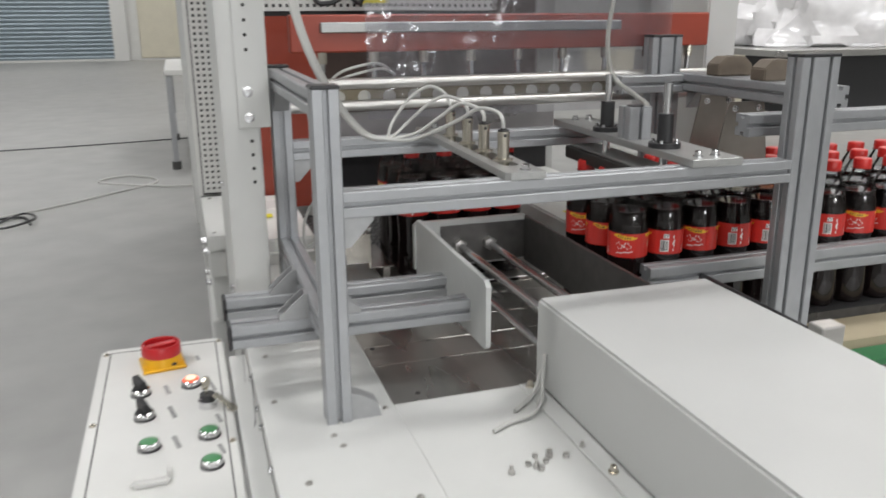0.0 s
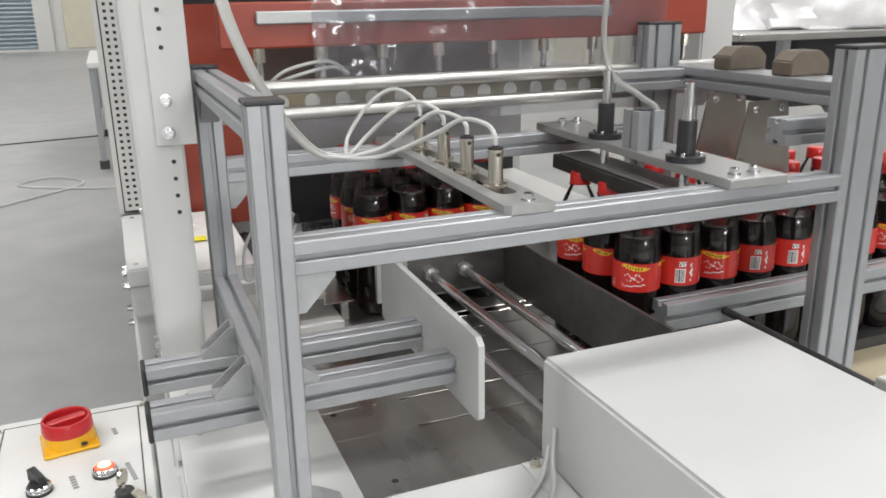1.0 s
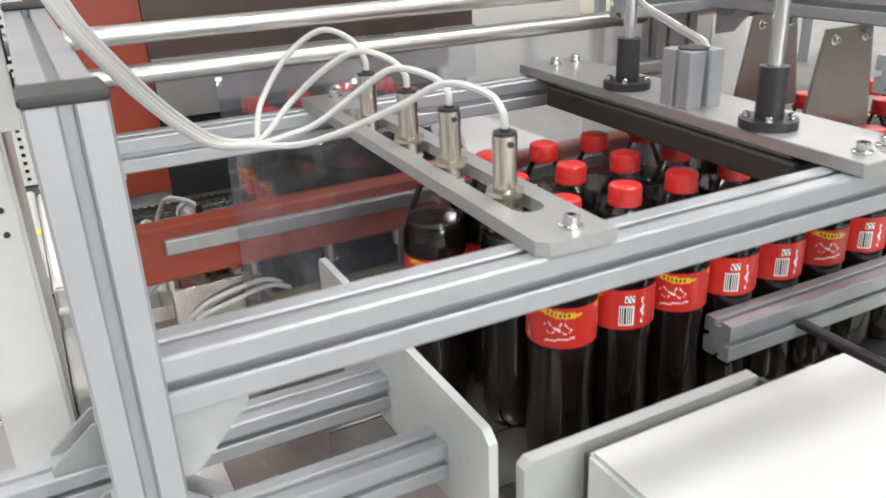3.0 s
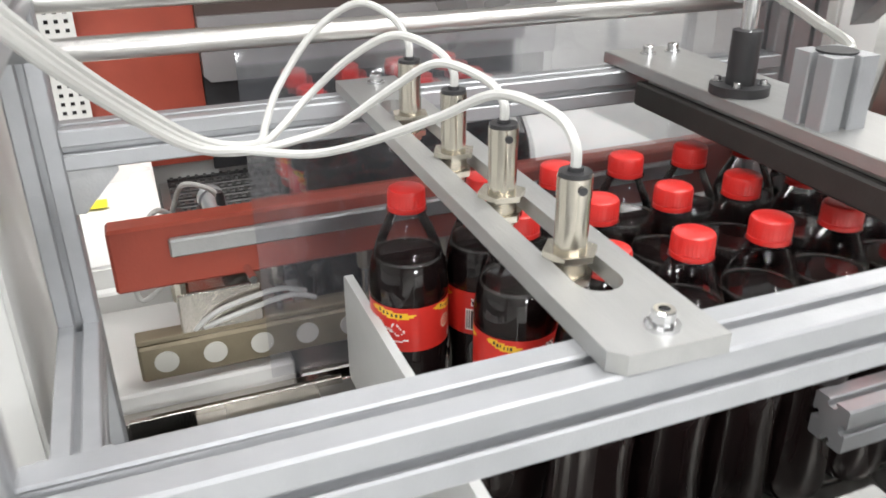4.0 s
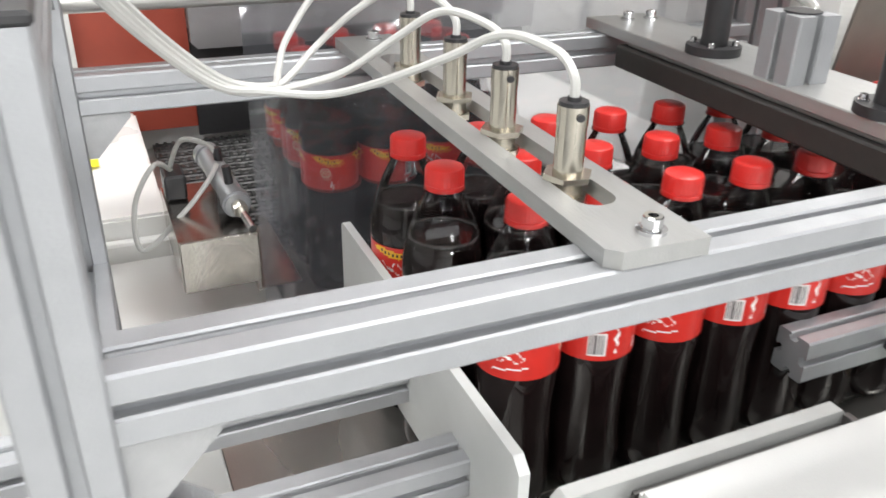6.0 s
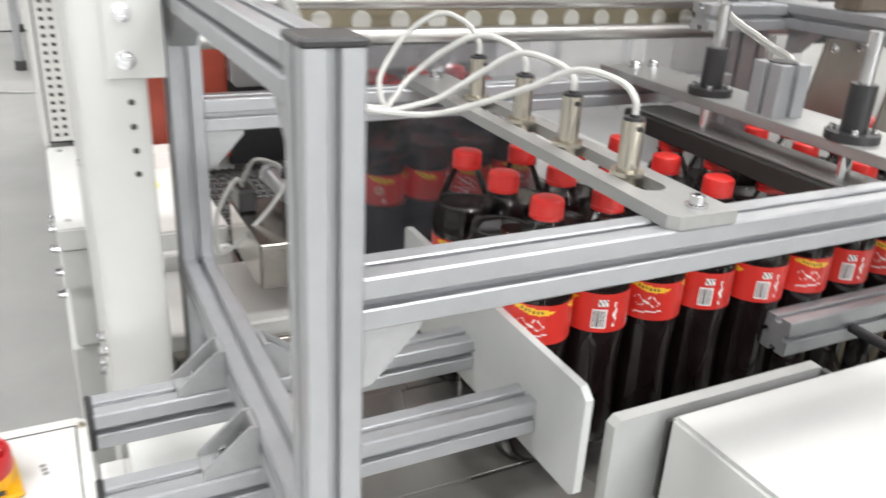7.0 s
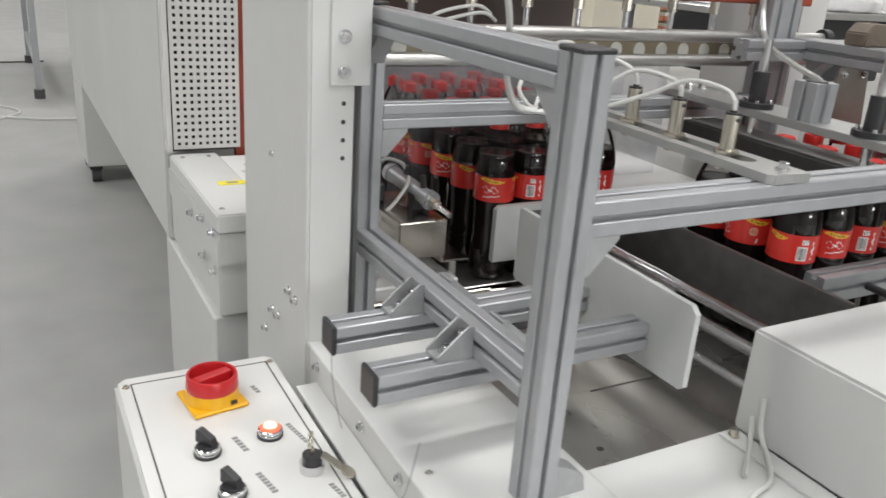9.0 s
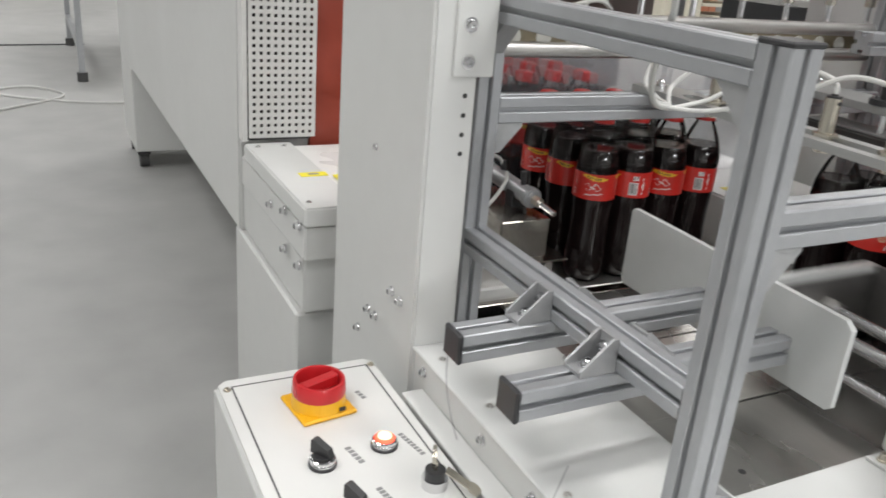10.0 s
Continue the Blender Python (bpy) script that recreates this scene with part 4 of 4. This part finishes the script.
# ---- control panel ----
pan = thing("control_panel", "white control box with knobs, buttons and a red-yellow main switch", "control panel")
CZ = 0.551
bm = bmesh.new()
box(bm, -0.122, 0.097, 0.70, 1.532, CZ - 0.20, CZ - 0.003, 0.006, 2)
part("case", bm, WHITE, pan)
bm = bmesh.new()
prism(bm, [(-0.118, 0.704), (0.093, 0.704), (0.093, 1.518), (0.083, 1.528), (-0.108, 1.528), (-0.118, 1.518)], "z", CZ - 0.003, CZ)
face = part("face_plate", bm, WHITE_PANEL, pan, "white face plate")
for a in ((-0.1035, -0.1015, 0.72, 1.512), (0.080, 0.082, 0.72, 1.512), (-0.1015, 0.080, 1.510, 1.512)):
    part("engraved_line", bbox(*a, CZ - 0.001, CZ + 0.0003), SLOT, face)
part("stand", bbox(-0.07, 0.05, 0.9, 1.3, 0.0, CZ - 0.2), WHITE, pan)
for sx, sy in ((-0.1095, 1.505), (0.087, 1.510), (-0.1095, 1.23), (0.087, 1.12), (-0.1095, 0.94)):
    bolt("bolt", (sx, sy, CZ), (0, 0, 1), pan, 0.0035, 0.003, NICKEL)
bm = bmesh.new()
box(bm, -0.036, 0.036, -0.036, 0.036, 0, 0.006, 0.002)
lathe(bm, [(0.0345, 0.005), (0.0335, 0.014), (0.0325, 0.021)], 36)
sw = part("main_switch_base", bm, YELLOW, pan, "yellow switch plate", m=pose(-0.012, 1.433, CZ, 0, 0, 8))
bm = bmesh.new()
lathe(bm, [(0.0325, 0.021), (0.0335, 0.024), (0.0325, 0.039), (0.0315, 0.041), (0.0285, 0.041), (0.0275, 0.037), (0.0265, 0.024), (0.0, 0.0235)][:-1], 40)
box(bm, -0.026, 0.026, -0.0065, 0.0065, 0.024, 0.0405, 0.002)
part("main_switch_knob", bm, RED_KNOB, sw, "red rotary main switch knob", smooth=True, m=pose(0, 0, 0, 0, 0, 12))
part("lock_hole", bbox(0.012, 0.020, -0.0352, -0.0325, 0.009, 0.013), BLACK, sw)


def bezel_ring(x, y, h=0.010):
    """A chromed ring on a black seat, with a stepped and knurled rim."""
    part("seat", bcyl((x, y, CZ), (x, y, CZ + 0.0035), 0.0160, 28), BLACK, pan)
    bm = bmesh.new()
    lathe(bm, [(0.0150, 0.003), (0.0150, 0.0055), (0.0142, 0.0065), (0.0150, 0.0075), (0.0146, h), (0.0128, h + 0.0012), (0.0122, h - 0.001)], 32)
    bm.transform(pose(x, y, CZ))
    return part("bezel", bm, CHROME, pan, "chromed button ring", smooth=True)


def push_button(x, y, cap, name, label, h=0.010, r=0.0118):
    bezel = bezel_ring(x, y)
    bm = bmesh.new()
    lathe(bm, [(r, 0.008), (r, h + 0.002), (r * 0.93, h + 0.0032), (r * 0.6, h + 0.0042), (r * 0.2, h + 0.0045)], 28)
    bm.transform(pose(x, y, CZ))
    part(name, bm, cap, bezel, label, smooth=True)
    return bezel


lit = push_button(0.034, 1.328, RED_LAMP, "lamp_button", "lit red push button")
bm = bmesh.new()
lathe(bm, [(0.0085, 0.0135), (0.0080, 0.0152), (0.003, 0.0158)], 24)
bm.transform(pose(0.034, 1.328, CZ))
part("lamp_lens", bm, glow("lit_lamp_lens", (1.0, 0.62, 0.45), 1.5), lit, "pale glowing lens")
push_button(-0.027, 1.135, GREEN_CAP, "green_button", "green push button", 0.009, 0.0122)
push_button(0.056, 1.145, GREEN_CAP, "green_button", "green push button", 0.009, 0.0122)
push_button(0.056, 1.060, GREEN_CAP, "green_button", "green push button", 0.009, 0.0122)
for sx, sy, a in ((-0.044, 1.318, 35), (-0.036, 1.232, 30)):
    bezel = bezel_ring(sx, sy)
    bm = bmesh.new()
    cyl(bm, (0, 0, 0.008), (0, 0, 0.0145), 0.0120, 24, 0.0112)
    prism(bm, [(-0.013, 0.0144), (0.014, 0.0144), (0.0135, 0.030), (0.010, 0.0315), (-0.009, 0.024)], "x", -0.0045, 0.0045)
    part("selector_knob", bm, BLACK, bezel, "black selector knob", m=pose(sx, sy, CZ, 0, 0, a))
kx, ky = 0.058, 1.242
lock = part("key_switch", bcyl((kx, ky, CZ), (kx, ky, CZ + 0.012), 0.0145, 24), CHROME, pan, "chromed key switch", smooth=True)
part("key_barrel", bcyl((kx, ky, CZ + 0.012), (kx, ky, CZ + 0.022), 0.0115, 20), BLACK, lock)
bm = bmesh.new()
cyl(bm, (kx - 0.003, ky + 0.004, CZ + 0.038), (kx + 0.001, ky + 0.002, CZ + 0.038), 0.011, 16)
box(bm, kx - 0.003, kx + 0.001, ky - 0.003, ky + 0.003, CZ + 0.020, CZ + 0.032)
part("key", bm, NICKEL, lock, "metal key in the lock")
bm = bmesh.new()
box(bm, 0.0, 0.028, -0.006, 0.006, 0, 0.0015)
cyl(bm, (0.036, 0, 0), (0.036, 0, 0.0015), 0.009, 14)
part("spare_key", bm, NICKEL, lock, "spare key hanging on the ring", m=pose(kx + 0.010, ky - 0.006, CZ + 0.022, 0, 28, -40))
part("rocker_cover", bbox(-0.048, 0.002, 1.028, 1.070, CZ, CZ + 0.012, 0.004, 2), WHITE_PANEL, pan, "white rocker switch")
# printed words that cannot be read: plain bars
for wx, wy, w, h in ((0.047, 1.440, 0.022, 0.006), (-0.004, 1.322, 0.036, 0.007), (0.004, 1.238, 0.044, 0.007), (0.010, 1.140, 0.040, 0.007), (0.066, 1.320, 0.050, 0.006), (0.072, 1.195, 0.030, 0.006), (0.071, 1.10, 0.030, 0.006)):
    bm = bmesh.new()
    n = max(3, int(w / 0.006))
    for k in range(n):
        box(bm, -w / 2 + k * w / n, -w / 2 + (k + 0.7) * w / n, -h / 2, h / 2, 0, 0.0004)
    part("printed_word", bm, INK, face, m=pose(wx, wy, CZ + 0.0001, 0, 0, -78))

# thin clear strip and cable hanging on the table's side
bm = bmesh.new()
sweep(bm, [(0.125, 1.36, 0.66), (0.122, 1.35, 0.60), (0.120, 1.30, 0.545), (0.118, 1.22, 0.53), (0.121, 1.14, 0.56), (0.120, 1.10, 0.66)], 0.0013, 6)
tagged(part("thin_cord", bm, FILM_CLEAR, smooth=True), "thin clear cord hanging on the arms", "cord")

# ---- infeed conveyor to the right ----
inf = thing("infeed_conveyor", "long infeed conveyor with tan bed and green belt", "conveyor")
part("bed", bbox(0.992, 4.2, 1.18, 1.50, 0.545, 0.5925), DARK_DECK, inf)
part("frame_side", bbox(0.995, 4.2, 1.00, 1.16, 0.44, 0.53, 0.002), WHITE, inf)
part("tan_board", bbox(1.04, 4.2, 1.085, 1.178, 0.555, 0.575), TAN, inf)
part("green_belt", bbox(1.04, 4.2, 1.03, 1.080, 0.548, 0.560), GREEN, inf, "green conveyor belt")
for lx in (1.3, 2.4, 3.6):
    part("leg", bbox(lx, lx + 0.05, 1.03, 1.08, 0.0, 0.44), WHITE, inf)
    part("leg", bbox(lx, lx + 0.05, 1.42, 1.47, 0.0, 0.56), WHITE, inf)
rail_near = thing("guide_rail", "slotted aluminium guide rail along the bottles", "guide rail", "bottle guide rails")
profile("rail", "x", 0.792, 1.164, 0.682, 3.4, 0.035, 0.042, rail_near)
part("stay", bcyl((0.895, 1.164, 0.700), (0.905, 0.88, 0.690), 0.006, 12), BLACK, rail_near, "black round stay")
part("stay_block", bbox(0.885, 0.925, 0.87, 0.90, 0.598, 0.715, 0.002), STEEL, rail_near)
rail_far = thing("guide_rail", "slotted aluminium guide rail behind the bottles", "guide rail", "bottle guide rails")
profile("rail", "x", 0.99, 1.418, 0.700, 3.2, 0.035, 0.045, rail_far)
bm = bmesh.new()
prism(bm, [(0.905, 0.602), (0.947, 0.602), (0.947, 0.672), (0.935, 0.672), (0.905, 0.622)], "y", 1.043, 1.077)
tagged(part("post_bracket", bm, GUIDE), "cast grey bracket at the foot of the aluminium post", "bracket")
side_shelf = thing("side_shelf", "white sheet ledge beside the infeed", "sheet ledge")
part("ledge", bbox(0.99, 1.55, 0.60, 1.00, 0.50, 0.535, 0.003), WHITE, side_shelf)
bolt("bolt", (1.02, 0.96, 0.535), (0, 0, 1), side_shelf, 0.005, 0.006)

# ---- behind and beyond ----
CART_X = 0.06
cart = thing("work_table", "light steel work table on four legs with feet", "table")
part("top", bbox(-0.10 + CART_X, 1.5, 6.55, 8.3, 0.72, 0.76, 0.005), WHITE_PANEL, cart)
for lx, ly in ((-0.07 + CART_X, 6.6), (-0.07 + CART_X, 8.25), (1.45, 6.6), (1.45, 8.25)):
    part("leg", bbox(lx - 0.02, lx + 0.02, ly - 0.02, ly + 0.02, 0.06, 0.72, 0.003), ALU, cart)
    part("foot", bcyl((lx, ly, 0.0), (lx, ly, 0.06), 0.035, 14), CASTER, cart, "dark rubber foot")
part("stretcher", bbox(-0.09 + CART_X, -0.05 + CART_X, 6.62, 8.23, 0.22, 0.26), ALU, cart)
bm = bmesh.new()
sweep(bm, [(-2.6, 4.75, 0.006), (-1.6, 5.0, 0.006), (-0.95, 5.3, 0.006), (-0.45, 5.75, 0.006), (-0.15, 6.1, 0.006), (-0.35, 6.4, 0.006), (-0.55, 6.2, 0.006), (-0.1, 5.9, 0.006), (0.3, 5.85, 0.006)], 0.008, 6)
tagged(part("floor_cable", bm, HOSE, smooth=True), "white cable lying on the concrete floor", "cable")
bm = bmesh.new()
sweep(bm, [(-1.02, 5.05, 0.006), (-0.9, 5.25, 0.02), (-0.8, 5.05, 0.03), (-0.95, 4.9, 0.02), (-1.1, 5.1, 0.015), (-0.9, 5.2, 0.01), (-0.82, 5.0, 0.008)], 0.007, 6)
tagged(part("black_lead", bm, BLACK, smooth=True), "coiled black plug lead on the floor", "cable")
bm = bmesh.new()
sweep(bm, [(-6, 7.4, 0.005), (-3, 7.9, 0.005), (-1, 8.1, 0.005), (0.1, 8.3, 0.005)], 0.006, 6)
tagged(part("floor_cable", bm, BLACK, smooth=True), "thin dark cable lying on the floor", "cable")
tagged(part("yellow_plug", bbox(-1.08, -1.0, 4.7, 4.78, 0.0, 0.03, 0.008), YELLOW), "yellow plug on the concrete floor", "plug")

PLX, PLY, PLZ = 3.0, 3.5, 0.957
pile = thing("wrapped_machine", "machine part wrapped in crumpled clear film on a steel table", "wrapped goods")
part("table_top", bbox(PLX, PLX + 2.4, PLY, PLY + 1.3, PLZ - 0.035, PLZ, 0.004), STEEL, pile)
for lx in (0.35, 2.2):
    for ly in (0.1, 1.15):
        part("leg", bbox(PLX + lx, PLX + lx + 0.05, PLY + ly, PLY + ly + 0.05, 0, PLZ - 0.035), ALU, pile)
bm = bmesh.new()
bmesh.ops.create_icosphere(bm, subdivisions=5, radius=1)
for v in bm.verts:
    d = 1 + 0.16 * noise.noise(v.co * 2.2) + 0.10 * noise.noise(v.co * 6) + 0.05 * abs(noise.noise(v.co * 15))
    v.co = Vector((PLX + 1.25 + v.co.x * 1.05 * d, PLY + 0.65 + v.co.y * 0.55 * d, max(PLZ + 0.003, PLZ + 0.02 + v.co.z * 0.62 * d)))
part("film_wrap", bm, mat("crumpled_white_film", (0.80, 0.79, 0.80), 0.2, 0.0, 0.15, 14, 0.9, 22, 4, coat=0.6), pile, "crumpled clear wrapping film", smooth=True)
part("dark_body", bbox(PLX + 0.55, PLX + 1.6, PLY + 0.2, PLY + 1.0, 0.55, PLZ - 0.04, 0.01), BLACK, pile)

stair = thing("stair", "cream steel stair before an orange slatted wall panel", "stair")
for k in range(9):
    part("step", bbox(10.2 - k * 0.25, 11.4 - k * 0.25, 11.4, 12.3, 0.15 + k * 0.2, 0.2 + k * 0.2), CREAM, stair)
part("stringer", prism(bmesh.new(), [(11.5, 0.0), (11.8, 0.0), (9.3, 2.1), (9.0, 2.1)], "y", 11.30, 11.38), CREAM, stair)
part("landing", bbox(7.6, 9.2, 11.3, 12.3, 0.0, 0.55), CREAM, stair)
for k in range(9):
    part("panel_slat", bbox(9.75 + k * 0.2, 9.92 + k * 0.2, 12.7, 12.74, 0.0, 4.2), STAIR, stair, "orange wall slat")
pillar = thing("hall_pillar", "cream painted hall pillar", "pillar", kind="structure")
part("shaft", bbox(5.70, 6.25, 7.5, 8.0, 0, 7, 0.02), CREAM, pillar)
guard_top = thing("upper_guard", "white perforated upper guard with yellow sticker and black wires", "machine guard")
bm = bmesh.new()
for j in range(12):
    box(bm, 0.206, 0.75, 1.775, 1.778, 1.150 + j * 0.014, 1.150 + j * 0.014 + 0.0075)
for j in range(11):
    for i in range(39):
        box(bm, 0.206 + i * 0.014, 0.206 + i * 0.014 + 0.0075, 1.775, 1.778, 1.1575 + j * 0.014, 1.164 + j * 0.014)
tagged(part("perforated_sheet", bm, WHITE_PANEL, guard_top), kind="stuff")
# black plate added so that the upper sheet's holes look shaded
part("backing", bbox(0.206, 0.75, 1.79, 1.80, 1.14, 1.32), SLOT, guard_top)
part("sticker", bbox(0.44, 0.50, 1.772, 1.7745, 1.165, 1.20), STICKER, guard_top, "yellow warning sticker")
bm = bmesh.new()
sweep(bm, [(0.33, 1.765, 1.30), (0.34, 1.76, 1.18), (0.37, 1.758, 1.165), (0.41, 1.758, 1.18), (0.44, 1.76, 1.172), (0.46, 1.765, 1.30)], 0.005)
part("wire", bm, BLACK, guard_top, "black wires", smooth=True)

# ---- what moves ----
def motions():
    # clamp bar lowered, lifted to let bottles in, lowered again
    walk(gate, [(t, pose(0, 0, z) @ SKEW) for t, z in ((0, -0.027), (1.45, -0.027), (1.8, 0), (6.0, 0), (6.6, -0.027), (10, -0.027))])
    # pusher, forward end at y
    walk(pusher, [(t, pose(0, y, 0)) for t, y in PUSH])
    walk(sealer, [(t, pose(0, 0, z)) for t, z in ((0, 0), (1.75, 0), (2.0, -0.05), (2.5, -0.195), (3.0, -0.345), (4.0, -0.345), (4.3, -0.225), (4.4, -0.176), (4.5, -0.130), (4.6, -0.063), (4.75, 0), (10, 0))])
    # the new film web is drawn down with the sealing beam, then carried off by the pushed bottles
    walk(film, [(t, pose(0, y, z)) for t, y, z in ((0, 0, 0.345), (1.75, 0, 0.345), (2.0, 0, 0.295), (2.5, 0, 0.15), (3.0, 0, 0), (7.8, 0, 0), (8.0, 0.045, 0), (8.3, 0.13, 0), (8.55, 0.19, 0), (8.9, 0.25, 0), (9.6, 0.26, 0), (10, 0.27, 0))])
    for ob, x, y, k, li in queue:
        turn = ob.rotation_euler.z * 57.29578
        rows = [(0, x, y), (1.75, x, y)] + [(t, x - n * PX, y) for t, n in FEED[li]]
        if k < 4:
            xe = x - STOP * PX
            ye = y
            for t, py in PUSH:
                if 7.2 < t:
                    ye = max(ye, py + 0.036 + (y - LANES[0]))
                    rows.append((t, xe, ye))
        else:
            rows.append((10, x - STOP * PX, y))
        walk(ob, [(t, pose(px, py, PZ, 0, 0, turn)) for t, px, py in rows])
    for ob, x, y in group_a:
        turn = ob.rotation_euler.z * 57.29578
        walk(ob, [(t, pose(x, y + d, PZ, 0, 0, turn)) for t, d in ((0, 0), (7.95, 0), (8.3, 0.088), (8.55, 0.148), (8.9, 0.208), (9.6, 0.27), (10, 0.31))])


STOP = 3.86
# bottles fed in, in pitches: each lane fills up in its own time
FEED = (((2.5, 1.0), (3.0, 2.15), (3.9, 2.6), (5.0, 2.6), (5.5, 2.7), (6.4, STOP)),
        ((2.5, 1.0), (3.0, 2.2), (3.9, 3.0), (5.0, 3.0), (5.4, STOP), (6.4, STOP)),
        ((2.5, 1.0), (3.0, 2.9), (3.9, 3.9), (5.0, 3.9), (5.4, STOP), (6.4, STOP)))
PUSH = ((0, 1.575), (1.05, 1.575), (1.2, 1.50), (1.35, 1.36), (1.5, 1.18), (1.6, 1.12), (1.7, 1.090), (7.15, 1.090), (7.5, 1.248), (8.0, 1.370), (8.3, 1.455), (8.55, 1.515), (8.9, 1.575), (9.4, 1.580), (9.6, 1.580), (9.7, 1.53), (9.85, 1.40), (10, 1.27))
motions()
